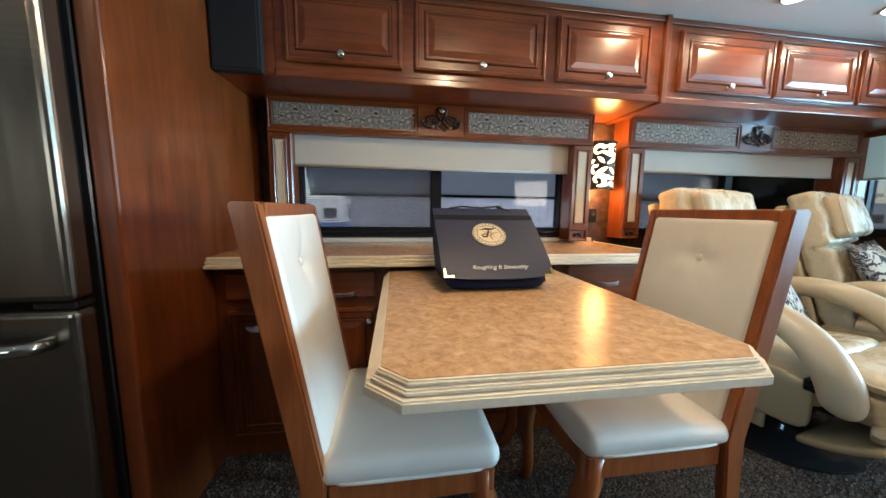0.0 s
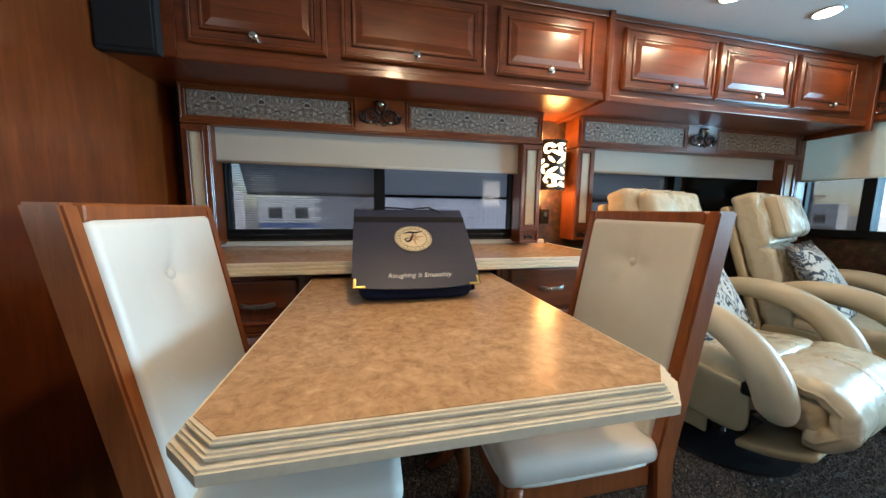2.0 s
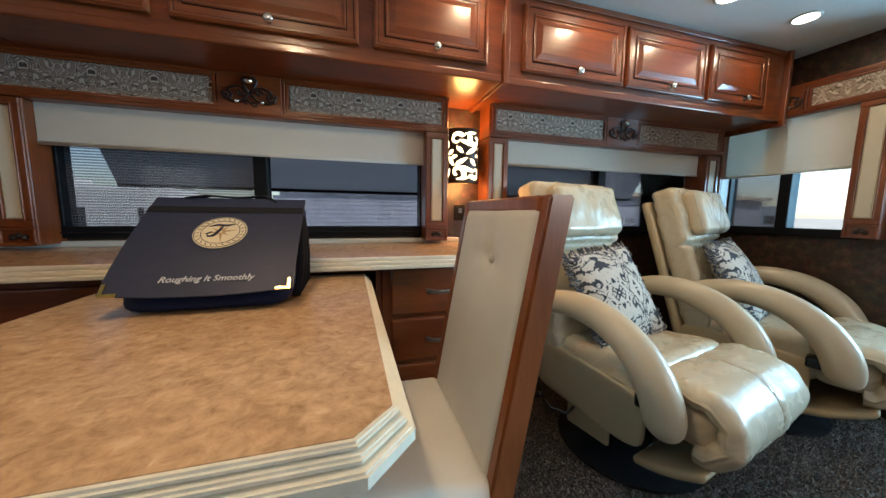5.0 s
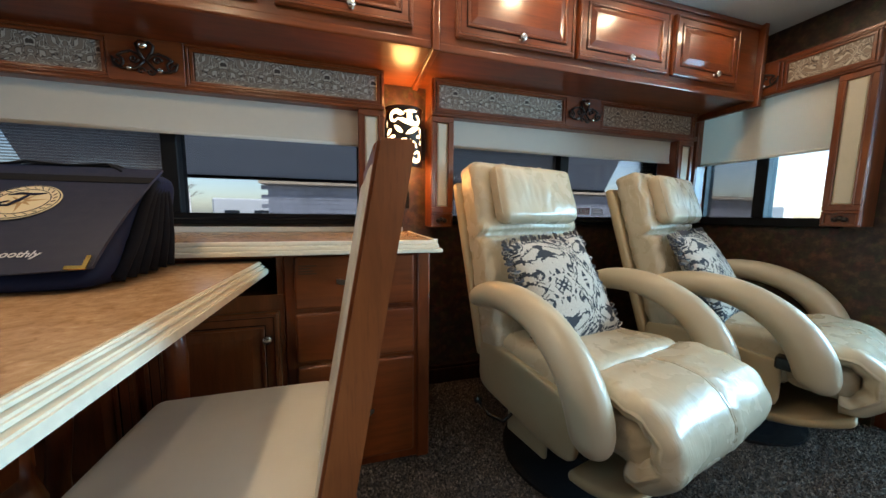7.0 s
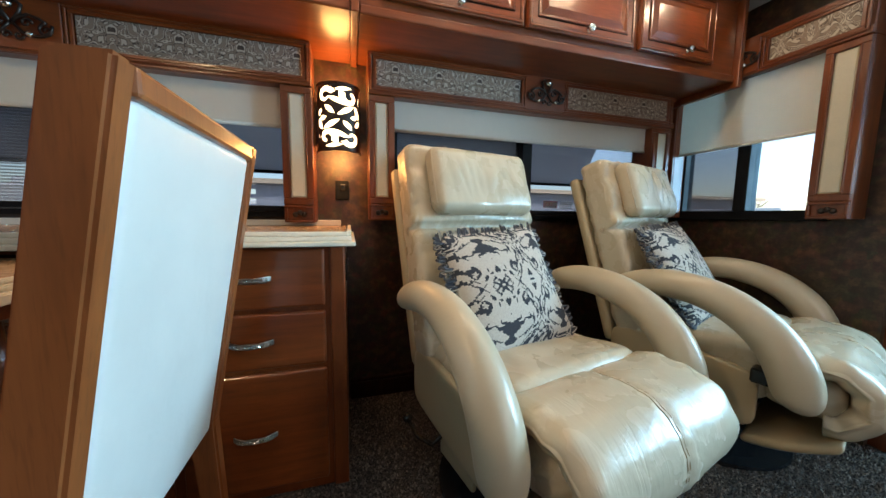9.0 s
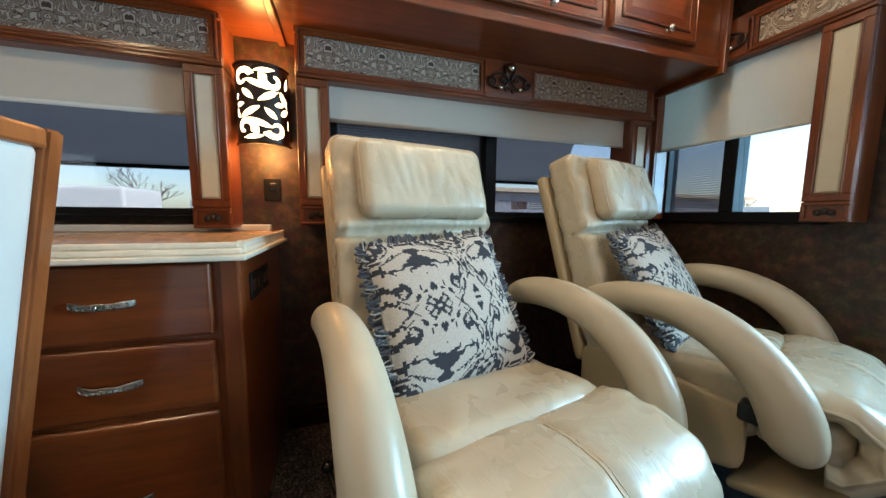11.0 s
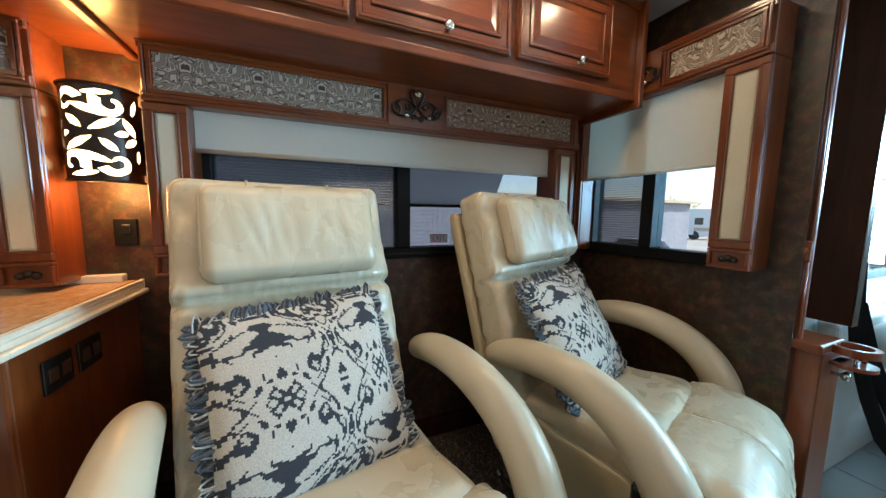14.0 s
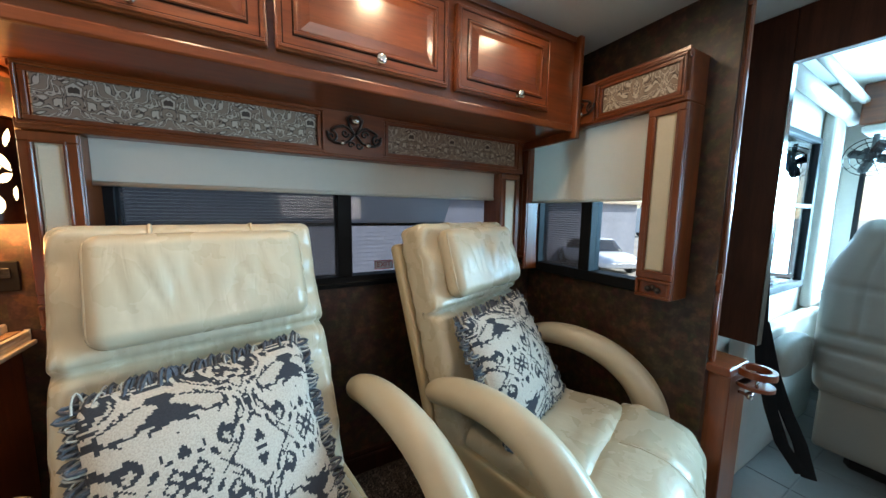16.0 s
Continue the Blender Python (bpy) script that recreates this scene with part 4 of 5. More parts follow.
# ---- recliners ----
def recliner():
    """Faces -y; the origin lies on the floor under the swivel."""
    rc = thing("recliner", (0, 0, 0), "cream leather swivel recliner with bentwood-style arms on a black disc base", "recliner", "recliners")
    bm = bmesh.new()
    spun(bm, pose(0, 0, 0), [(0.295, 0.0), (0.30, 0.006), (0.297, 0.016), (0.25, 0.022), (0.02, 0.024)], 48)
    b = part("base_disc", bm, BLACK_GLOSS, rc)
    bm = bmesh.new()
    spun(bm, pose(0, 0, 0), [(0.05, 0.024), (0.045, 0.08), (0.04, 0.24)], 20)
    box(bm, -0.20, 0.20, -0.16, 0.20, 0.20, 0.235, 0.004)
    box(bm, -0.17, -0.13, -0.18, 0.16, 0.13, 0.20, 0.004)
    box(bm, 0.13, 0.17, -0.18, 0.16, 0.13, 0.20, 0.004)
    part("swivel_frame", bm, BLACK_GLOSS, rc)

    def wr(x, y, z, amp, f):
        return amp * noise.noise(Vector((x * f, y * f, z * f)))

    def crease(x, y, z, amp, f):
        """Sharp leather creases: the lines where a noise crosses nought."""
        return -amp * (1 - min(1, abs(noise.noise(Vector((x * f, y * f, z * f)))) * 1.6)) ** 2 * 0.6

    def seat(x, y, z):
        z2 = 0.385 + z + 0.025 * smoothstep(0.1, -0.3, y)
        if z > 0:
            z2 += 0.012 * (1 - (x / 0.28) ** 2) + wr(x * 0.6, y, 0.3, 0.011, 8) + crease(x * 1.4, y * 0.5, 0.1, 0.007, 11) * smoothstep(0.2, -0.2, y)
        return (x, y + 0.005, z2)
    part("seat", block(0.56, 0.50, 0.22, 0.05, 40, seat), CREAM, rc, smooth=True)

    for sx in (-1, 1):
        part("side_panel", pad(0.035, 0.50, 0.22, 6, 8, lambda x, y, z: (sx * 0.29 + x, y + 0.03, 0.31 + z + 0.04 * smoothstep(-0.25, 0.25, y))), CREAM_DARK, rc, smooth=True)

    # the footrest is a padded band that bends over the front and curls back under itself
    NS = 54

    def rest_line(k):
        """A point of the band's middle and its outward way, k from 0 at the seat to 1 at the curled end."""
        d = k * 0.42
        if d < 0.145:
            return (-0.215 - d, 0.480 + 0.006 * math.sin(d / 0.145 * math.pi)), (0.0, 1.0)
        g = (d - 0.145) / 0.09
        return (-0.360 - 0.09 * math.sin(g), 0.390 + 0.09 * math.cos(g)), (-math.sin(g), math.cos(g))

    def foot(x, k, out):
        (py, pz), (ny, nz) = rest_line(k)
        e = min(1.0, (0.300 - abs(x)) / 0.045)
        h = 0.036 * math.sqrt(max(0.02, 1 - (1 - e) ** 2))
        if k < 0.10:
            h *= 0.45 + 0.55 * math.sqrt(k / 0.10)
        lift = 0.0
        if out > 0:
            near = math.exp(-((x - 0.005) / 0.12) ** 2)
            lift = wr(x, k * 0.42, 0.7, 0.006, 8) - 0.006 * math.exp(-((x - 0.005) / 0.009) ** 2) + crease(x * 0.5, k * 0.7, 0.6, 0.0025, 15) * smoothstep(0.02, 0.2, k)
            lift += 0.0011 * math.sin((k * 0.42 - 0.55 * abs(x - 0.005)) * 230 + 4 * noise.noise(Vector((x * 14, k * 7, 0.5)))) * near * smoothstep(0.08, 0.3, k)
            lift += 0.010 * (1 - (x / 0.3) ** 2) * smoothstep(0.05, 0.3, k)
        lift += 0.004 * math.sin(k * 38 + x * 6) * smoothstep(0.23, 0.295, abs(x))
        return (x, py + ny * (out * h + lift), pz + nz * (out * h + lift))
    bm = bmesh.new()
    xs = sorted({round(0.300 * math.sin(math.pi / 2 * (i / 34)) * sg, 5) for i in range(35) for sg in (-1, 1)})
    rings = []
    for x in xs:
        ring = [foot(x, k / NS, 1) for k in range(NS + 1)] + [foot(x, k / NS, -1) for k in range(NS, -1, -1)]
        rings.append([bm.verts.new(p) for p in ring])
    for a, b in zip(rings, rings[1:]):
        for k in range(len(a)):
            bm.faces.new((a[k], a[(k + 1) % len(a)], b[(k + 1) % len(a)], b[k]))
    bm.faces.new(rings[0])
    bm.faces.new(rings[-1][::-1])
    ft = part("footrest", bm, CREAM, rc, smooth=True)
    bm = bmesh.new()
    for dx in (0.0, 0.010):
        tube(bm, [Vector(foot(0.000 + dx, 0.12 + 0.60 * k / 24, 1)) + Vector((0, -0.0006, 0.0006)) for k in range(25)], 0.0016, 5)
    part("seam", bm, CREAM_DARK, ft, "raised double-stitched seam", smooth=True)

    def core(x, y, z):
        side = 0.006 * math.sin(z * 70 + y * 50) * smoothstep(0.20, 0.28, abs(x))
        return (x - math.copysign(side, x), -0.315 + y, 0.375 + z)
    part("footrest_core", block(0.572, 0.19, 0.135, 0.05, 24, core), CREAM, rc, "folded leather inside the curled footrest", smooth=True)

    def flap(x, y, z):
        v = (y + 0.115) / 0.23
        return (x * (1 - 0.10 * v * v), -0.300 + y, 0.262 + z - 0.105 * v - 0.012 * math.sin(3.1 * v))
    # The darker cream carries the shade below the footrest as colour
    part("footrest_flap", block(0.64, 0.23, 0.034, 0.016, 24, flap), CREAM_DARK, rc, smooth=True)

    def tilt(y, z):
        a = radians(17)
        return y * math.cos(a) + z * math.sin(a), z * math.cos(a) - y * math.sin(a)

    def back(x, y, z):
        w = 1 + 0.03 * smoothstep(0.4, -0.3, z)
        fr = y < 0
        bulge = -0.018 * (1 - (x / 0.30) ** 2) * (1 - (z / 0.45) ** 2) if fr else 0
        cut = 0.0
        if fr:
            cut = 0.034 * math.exp(-((z - 0.085) / 0.012) ** 2) - 0.010 * smoothstep(0.085, 0.10, z) * smoothstep(0.18, 0.10, z) + wr(x * 0.8, 0.2, z, 0.010, 10)
            cut -= crease(x * 0.7, 0.4, z * 1.2, 0.003, 15) + crease(x * 1.6, 0.1, z * 0.4, 0.012, 20) * math.exp(-((z - 0.075) / 0.06) ** 2)
            for sx in (-1, 1):
                cut += 0.006 * math.exp(-((x - sx * 0.115) / 0.006) ** 2) * smoothstep(0.36, 0.38, z)
        edge = (0.0022 * math.sin(z * 70 + x * 9) - crease(0.3, y * 2.2, z * 0.8 + y, 0.013, 19)) * smoothstep(0.21, 0.285, abs(x))
        yy, zz = tilt(y + bulge + cut + edge, z)
        return (x * w, 0.315 + yy, 0.80 + zz)
    bk = part("backrest", block(0.59, 0.13, 0.85, 0.034, 90, back), CREAM, rc, smooth=True)

    def shell(x, y, z):
        yy, zz = tilt(y + 0.095, z)
        return (x, 0.315 + yy, 0.775 + zz)
    part("back_shell", block(0.60, 0.05, 0.80, 0.02, 12, shell), CREAM_DARK, bk, smooth=True)
    for sx in (-1, 1):
        bm = bmesh.new()
        pts = []
        for k in range(13):
            z = 0.375 + 0.045 * k / 12
            yy, zz = tilt(-0.066 + 0.012 * (k / 12) ** 3, z)
            pts.append((sx * 0.115, 0.315 + yy, 0.80 + zz))
        yy, zz = tilt(0.02, 0.432)
        pts.append((sx * 0.115, 0.315 + yy, 0.80 + zz))
        tube(bm, pts, 0.0045, 6)
        part("seam", bm, CREAM, bk, smooth=True)

    def head(x, y, z):
        fr = y < 0
        soft = wr(x, 0.9, z, 0.010, 9)
        if fr:
            soft -= crease(x * 1.7 + z * 0.3, 0.2, z * 0.35, 0.010, 14) * smoothstep(0.125, 0.0, abs(z)) * smoothstep(0.22, 0.1, abs(x))
        yy, zz = tilt(y - 0.102 + soft - (0.016 * (1 - (z / 0.135) ** 2) * (1 - (x / 0.235) ** 4) if fr else 0), z + 0.252)
        return (x, 0.315 + yy, 0.80 + zz)
    hd = part("headrest", block(0.465, 0.082, 0.262, 0.037, 64, head), CREAM, rc, "puffy cream leather headrest", smooth=True)
    bm = bmesh.new()
    ring = []
    for k in range(61):
        a = 2 * math.pi * k / 60
        c, d = math.cos(a), math.sin(a)
        r = (abs(c) ** 14 + abs(d) ** 14) ** (-1 / 14)
        yy, zz = tilt(-0.124, 0.252 + 0.122 * r * d)
        ring.append((0.228 * r * c, 0.315 + yy, 0.80 + zz))
    tube(bm, ring, 0.0035, 5)
    part("piping", bm, CREAM, hd, smooth=True)
    for sx in (-1, 1):
        bm = bmesh.new()
        ctrl = [(0.270, 0.628), (0.232, 0.653), (0.135, 0.684), (0.015, 0.690), (-0.095, 0.667), (-0.190, 0.617), (-0.262, 0.545), (-0.300, 0.468), (-0.314, 0.408), (-0.313, 0.375), (-0.305, 0.356)]
        rad = [0.026, 0.044, 0.054, 0.057, 0.060, 0.063, 0.065, 0.066, 0.064, 0.055, 0.031]
        tube(bm, [(sx * ((0.382 if sx > 0 else 0.350) + 0.016 * smoothstep(0.0, -0.3, y)), y, z) for y, z in ctrl], rad, 16, 0.92, Vector((1, 0, 0)))
        a = part("armrest", bm, TAUT, rc, "arched padded leather arm", smooth=True)
        md = a.modifiers.new("round", "SUBSURF")
        md.levels = md.render_levels = 2
        bm = bmesh.new()
        box(bm, sx * 0.31 - 0.03, sx * 0.31 + 0.03, -0.27, -0.20, 0.39, 0.44, 0.006)
        part("arm_bracket", bm, BLACK_GLOSS, a)
    bm = bmesh.new()
    tube(bm, [(-0.285, 0.06, 0.235), (-0.325, 0.08, 0.19), (-0.350, 0.14, 0.190), (-0.361, 0.20, 0.222)], 0.007, 8)
    lv = part("lever", bm, BLACK_GLOSS, rc, "black recline lever", smooth=True)
    bm = bmesh.new()
    spun(bm, pose(-0.361, 0.20, 0.222), [(0.006, -0.010), (0.016, -0.004), (0.018, 0.006), (0.010, 0.016), (0.002, 0.018)], 12)
    part("lever_knob", bm, BLACK_GLOSS, lv, smooth=True)
    bm = bmesh.new()
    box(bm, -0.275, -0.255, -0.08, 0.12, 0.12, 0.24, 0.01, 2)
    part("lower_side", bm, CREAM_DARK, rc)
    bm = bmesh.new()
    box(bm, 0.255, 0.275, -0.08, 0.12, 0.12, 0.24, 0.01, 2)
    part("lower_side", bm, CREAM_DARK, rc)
    return rc


rec = recliner()
REC1, REC2 = pose(1.872, 1.262, 0, 0, 0, 13), pose(2.835, 1.325, 0, 0, 0, 20)
rec.matrix_basis = REC1
rec2 = copy_thing(rec, REC2)


def throw_pillow():
    """Square pillow about its middle, its face to -y, z up."""
    pl = thing("throw_pillow", (0, 0, 0), "navy and ivory patterned pillow with a looped fringe", "pillow", "throw pillows")

    def puff(x, y, z):
        r = max(0, (1 - (x / 0.215) ** 2)) * max(0, (1 - (z / 0.215) ** 2))
        k = 1 - 0.06 * (1 - (z / 0.21) ** 2) * (abs(x) / 0.21)
        return (x * k, y * (0.35 + 0.75 * r ** 0.6), z * (1 - 0.06 * (1 - (x / 0.21) ** 2) * (abs(z) / 0.21)))
    part("cushion", pad(0.445, 0.13, 0.465, 8, 24, puff), PILLOW, pl, smooth=True)
    rng = random.Random(5)
    bm, dark_bm, pale_bm = None, bmesh.new(), bmesh.new()
    for side in range(4):
        for k in range(84):
            bm = pale_bm if k % 5 in (1, 3) else dark_bm
            u = -0.215 + 0.43 * (k + rng.uniform(-0.3, 0.3)) / 83
            inn, dep = 0.203, rng.uniform(0.026, 0.042)
            yo = rng.uniform(-0.014, 0.014)
            du = rng.uniform(-0.012, 0.012)
            pts = []
            for i in range(7):
                a = math.pi * i / 6
                uu = u + 0.007 * math.cos(a) * 1.2 + du * math.sin(a)
                oo = inn + dep * math.sin(a)
                x, z = [(uu, oo), (oo, uu), (uu, -oo), (-oo, uu)][side]
                pts.append((x, yo + 0.006 * math.cos(a), z))
            tube(bm, pts, 0.0022 if bm is pale_bm else 0.0044, 4, 1.0, Vector((0, 1, 0)), cap=False)
    tagged(part("fringe", dark_bm, FRINGE, pl, "blue-grey looped yarn fringe"), kind="stuff")
    tagged(part("pale_fringe", pale_bm, YARN_PALE, pl, "thin pale yarn loops"), kind="stuff")
    return pl


pil = throw_pillow()
pil.matrix_basis = REC1 @ pose(-0.020, 0.092, 0.683, -29, -4, 0)
copy_thing(pil, REC2 @ pose(-0.045, 0.100, 0.697, -29, -3, 0))

# ---- bag on the table ----
bag = thing("cooler_bag", (0.325, 1.19, 0.820), "folded navy nylon tote with gold corners and a round crest", "bag")
ZT = 0.8205


def bag_body(x, y, z):
    v = (z + 0.128) / 0.256
    yf = 0.990 + 0.280 * max(0.0, v) ** 1.2
    yy = yf + (y / 0.1425 + 1) / 2 * (1.335 - yf)
    wx = 1.0 + 0.02 * v
    return (0.325 + x * wx + 0.003 * math.sin(9 * v), yy, ZT + 0.128 + z + 0.005 * math.sin(x * 17) * v)


part("body", pad(0.355, 0.285, 0.256, 9, 16, bag_body), NAVY, bag, smooth=True)


def on_bag(u, v, lift):
    """A point on the sloping front, u across and v up from the table, 0..1."""
    w = 1 + 0.02 * v
    return Vector((0.325 + u * w, 0.975 + 0.292 * max(0.0, v) ** 1.3 - lift, ZT + 0.258 * v + lift * 0.5))


def bag_sheet(u0, u1, v0, v1, lift, deep, n=8, sag=0.0):
    bm = bmesh.new()
    g = [[[bm.verts.new(on_bag(u0 + (u1 - u0) * i / n, v0 + (v1 - v0) * j / n - sag * (4 * (i / n) * (1 - i / n)) * (1 - j / n), lift + k * deep)) for i in range(n + 1)] for j in range(n + 1)] for k in (0, 1)]
    for k in (0, 1):
        for j in range(n):
            for i in range(n):
                f = (g[k][j][i], g[k][j][i + 1], g[k][j + 1][i + 1], g[k][j + 1][i])
                bm.faces.new(f if k else f[::-1])
    for j in range(n):
        for i in (0, n):
            bm.faces.new((g[0][j][i], g[0][j + 1][i], g[1][j + 1][i], g[1][j][i]))
    for i in range(n):
        for j in (0, n):
            bm.faces.new((g[0][j][i], g[0][j][i + 1], g[1][j][i + 1], g[1][j][i]))
    return bm


part("flap", bag_sheet(-0.186, 0.186, 0.17, 1.0, 0.010, 0.006, 10, 0.035), plain("navy_flap_nylon", (0.011, 0.016, 0.042), 0.55, var=0.12, scale=500, bumpy=0.15), bag, "navy flap with printed crest")
part("binding", bag_sheet(-0.186, 0.186, 0.84, 0.90, 0.0165, 0.0015, 6), WEB, bag, "black webbing band")


def frame_on_bag(u, v, lift):
    o, ux, vy = on_bag(u, v, lift), on_bag(u + 0.01, v, lift), on_bag(u, v + 0.02, lift)
    ex = (ux - o).normalized()
    ey = (vy - o - ex * (vy - o).dot(ex)).normalized()
    ez = ex.cross(ey)
    m = Matrix((ex, ey, ez)).transposed().to_4x4()
    m.translation = o
    return m


mf = frame_on_bag(0.0, 0.645, 0.0175)
bm = bmesh.new()
spun(bm, mf, [(0.060, 0.0), (0.060, 0.0012), (0.001, 0.0013)], 40)
crest = part("crest", bm, IVORY, bag, "round ivory crest")
bm = bmesh.new()
for r in (0.057, 0.043):
    tube(bm, [mf @ Vector((r * math.cos(a), r * math.sin(a), 0.0015)) for a in (2 * math.pi * k / 40 for k in range(41))], 0.0009, 4)
for k in range(24):
    a = 2 * math.pi * k / 24
    tube(bm, [mf @ Vector((0.047 * math.cos(a), 0.047 * math.sin(a), 0.0016)), mf @ Vector((0.053 * math.cos(a + 0.1), 0.053 * math.sin(a + 0.1), 0.0016))], 0.0010, 4)
part("crest_ring", bm, NAVY, crest)
bm = bmesh.new()
for k in range(8):
    a, L = math.pi * k / 4 + 0.2, 0.042 if k % 2 == 0 else 0.026
    p = [mf @ Vector((L * math.cos(a), L * math.sin(a), 0.0022)), mf @ Vector((0.006 * math.cos(a + 0.8), 0.006 * math.sin(a + 0.8), 0.0022)), mf @ Vector((0.006 * math.cos(a - 0.8), 0.006 * math.sin(a - 0.8), 0.0022))]
    bm.faces.new([bm.verts.new(q) for q in p])
part("crest_star", bm, TAN, crest)
bm = bmesh.new()
tube(bm, [mf @ Vector(p) for p in ((-0.030, 0.020, 0.003), (-0.012, 0.026, 0.003), (0.010, 0.024, 0.003), (0.028, 0.029, 0.003))], [0.001, 0.003, 0.003, 0.001], 6)
tube(bm, [mf @ Vector(p) for p in ((0.004, 0.026, 0.003), (-0.003, 0.005, 0.003), (-0.012, -0.015, 0.003), (-0.024, -0.018, 0.003), (-0.028, -0.008, 0.003), (-0.018, 0.000, 0.003))], [0.001, 0.003, 0.003, 0.002, 0.002, 0.001], 6)
part("crest_stroke", bm, NAVY, crest)
writing("Roughing It Smoothly", 0.0215, frame_on_bag(0.006, 0.262, 0.0185), SILVER, "lettering", bag)
for sx in (-1, 1):
    bm = bmesh.new()
    m = frame_on_bag(sx * 0.181, 0.155, 0.0185)
    for a, b, c, d in ((0, 0.032, 0, 0.007), (0, 0.007, 0.007, 0.030)):
        r = bmesh.ops.create_cube(bm, size=1.0)
        for v in r["verts"]:
            v.co = m @ Vector((-sx * (a + (v.co.x + 0.5) * (b - a)), c + (v.co.y + 0.5) * (d - c), (v.co.z + 0.5) * 0.003))
    part("gold_corner", bm, GOLD, bag, "gold metal corner")
bm = bmesh.new()
for sy in (0, 1):
    tube(bm, [(0.20, 1.255 + sy * 0.04, 1.085), (0.25, 1.25 + sy * 0.04, 1.094), (0.33, 1.255 + sy * 0.03, 1.089), (0.40, 1.26 + sy * 0.03, 1.096), (0.44, 1.245 + sy * 0.05, 1.075), (0.46, 1.245 + sy * 0.05, 1.060)], 0.011, 6, 0.3)
part("handle", bm, WEB, bag, "black webbing handle", smooth=True)
for k in range(6):
    y0 = 1.065 + 0.040 * k
    bm = bmesh.new()
    tube(bm, [(0.505, y0, 0.835), (0.510 - 0.003 * (k % 2), y0 + 0.060 * (6 - k) / 6, 0.915), (0.505, y0 + 0.115 * (6 - k) / 6, 0.99), (0.497, y0 + 0.185 * (6 - k) / 6, 1.055)], [0.014, 0.013, 0.011, 0.008], 6, 1.0)
    part("side_pleat", bm, MESHCLOTH, bag, "black pleated mesh side", smooth=True)

# ---- wall sconce, switch, downlights ----
sc = thing("wall_sconce", (1.252, YW, 1.21), "lit half-round bronze sconce with scroll cutouts", "wall lamp")
SR, SZ0, SZ1 = 0.090, 1.217, 1.497


def on_sconce(u, z, r):
    a = math.pi * u
    return Vector((1.252 - r * math.cos(a), YW - 0.062 - r * 0.85 * math.sin(a), z))


bm = bmesh.new()
rows_ = [[bm.verts.new(on_sconce(i / 28, z, SR - 0.006)) for i in range(29)] for z in (SZ0 + 0.012, (SZ0 + SZ1) / 2, SZ1 - 0.012)]
for a, b in zip(rows_, rows_[1:]):
    for i in range(28):
        bm.faces.new((a[i], a[i + 1], b[i + 1], b[i]))
part("diffuser", bm, GLOW, sc, "glowing warm white diffuser", smooth=True)


def in_cut(u, v):
    """Whether a point of the shade, both 0..1, lies in one of the scroll-shaped openings."""
    if u < 0.06 or u > 0.94 or v < 0.045 or v > 0.955:
        return False
    X, Y = (u - 0.5) * 0.26, (v - 0.5) * 0.28

    def spiral(cx, cy, r0, w0, turn, start, flip):
        dx, dy = (X - cx) * flip, Y - cy
        r, a = math.hypot(dx, dy), math.atan2(dy, dx)
        for k in (-1, 0, 1, 2):
            t = ((a - start) + 2 * math.pi * k) / turn
            if 0 <= t <= 1 and abs(r - r0 * (1 - 0.72 * t)) < w0 * (1.15 - 0.75 * t):
                return True
        return False

    def leaf(cx, cy, ang, L, W):
        dx, dy = X - cx, Y - cy
        p, q = dx * math.cos(ang) + dy * math.sin(ang), -dx * math.sin(ang) + dy * math.cos(ang)
        return abs(p) < L and abs(q) < W * (1 - (p / L) ** 2)
    for s in (1, -1):
        if spiral(s * 0.048, s * 0.088, 0.036, 0.0115, 5.2, 2.6 if s > 0 else 2.6 - math.pi, 1):
            return True
        if spiral(s * -0.052, s * 0.085, 0.034, 0.0100, 5.4, 0.4 if s > 0 else 0.4 - math.pi, 1):
            return True
        if leaf(s * 0.030, s * 0.030, 0.55, 0.040, 0.0105) or leaf(s * -0.036, s * 0.032, -0.75, 0.026, 0.010):
            return True
        if leaf(s * 0.0, s * 0.068, -0.35, 0.046, 0.0105) or leaf(s * 0.086, s * 0.026, -1.0, 0.032, 0.011) or leaf(s * 0.088, s * -0.02, 0.7, 0.022, 0.010):
            return True
        if leaf(s * 0.102, s * 0.088, 1.3, 0.026, 0.008) or leaf(s * 0.02, s * 0.118, 0.15, 0.034, 0.008) or leaf(s * -0.108, s * 0.06, 1.5, 0.02, 0.007):
            return True
        if leaf(s * 0.066, s * 0.004, 0.2, 0.018, 0.009):
            return True
    return False


NU, NV = 112, 124
bm = bmesh.new()
grid = {}


def gv(i, j):
    if (i, j) not in grid:
        grid[i, j] = bm.verts.new(on_sconce(i / NU, SZ0 + (SZ1 - SZ0) * j / NV, SR))
    return grid[i, j]


for i in range(NU):
    for j in range(NV):
        if not in_cut((i + 0.5) / NU, (j + 0.5) / NV):
            bm.faces.new((gv(i, j), gv(i + 1, j), gv(i + 1, j + 1), gv(i, j + 1)))
part("pierced_shade", bm, IRON, sc, "dark bronze shade with scroll openings", smooth=True)
for z in (SZ0, SZ1):
    bm = bmesh.new()
    tube(bm, [on_sconce(i / 24, z, SR + 0.001) for i in range(25)], 0.005, 6)
    part("rim", bm, IRON, sc, smooth=True)
part("backplate", boxes((1.166, 1.338, YW - 0.062, YW - 0.0005, SZ0 + 0.03, SZ1 - 0.03), bevel=0.002), IRON, sc)
sw = thing("light_switch", (1.262, YW, 1.06), "black plastic rocker switch on the wall", "switch")
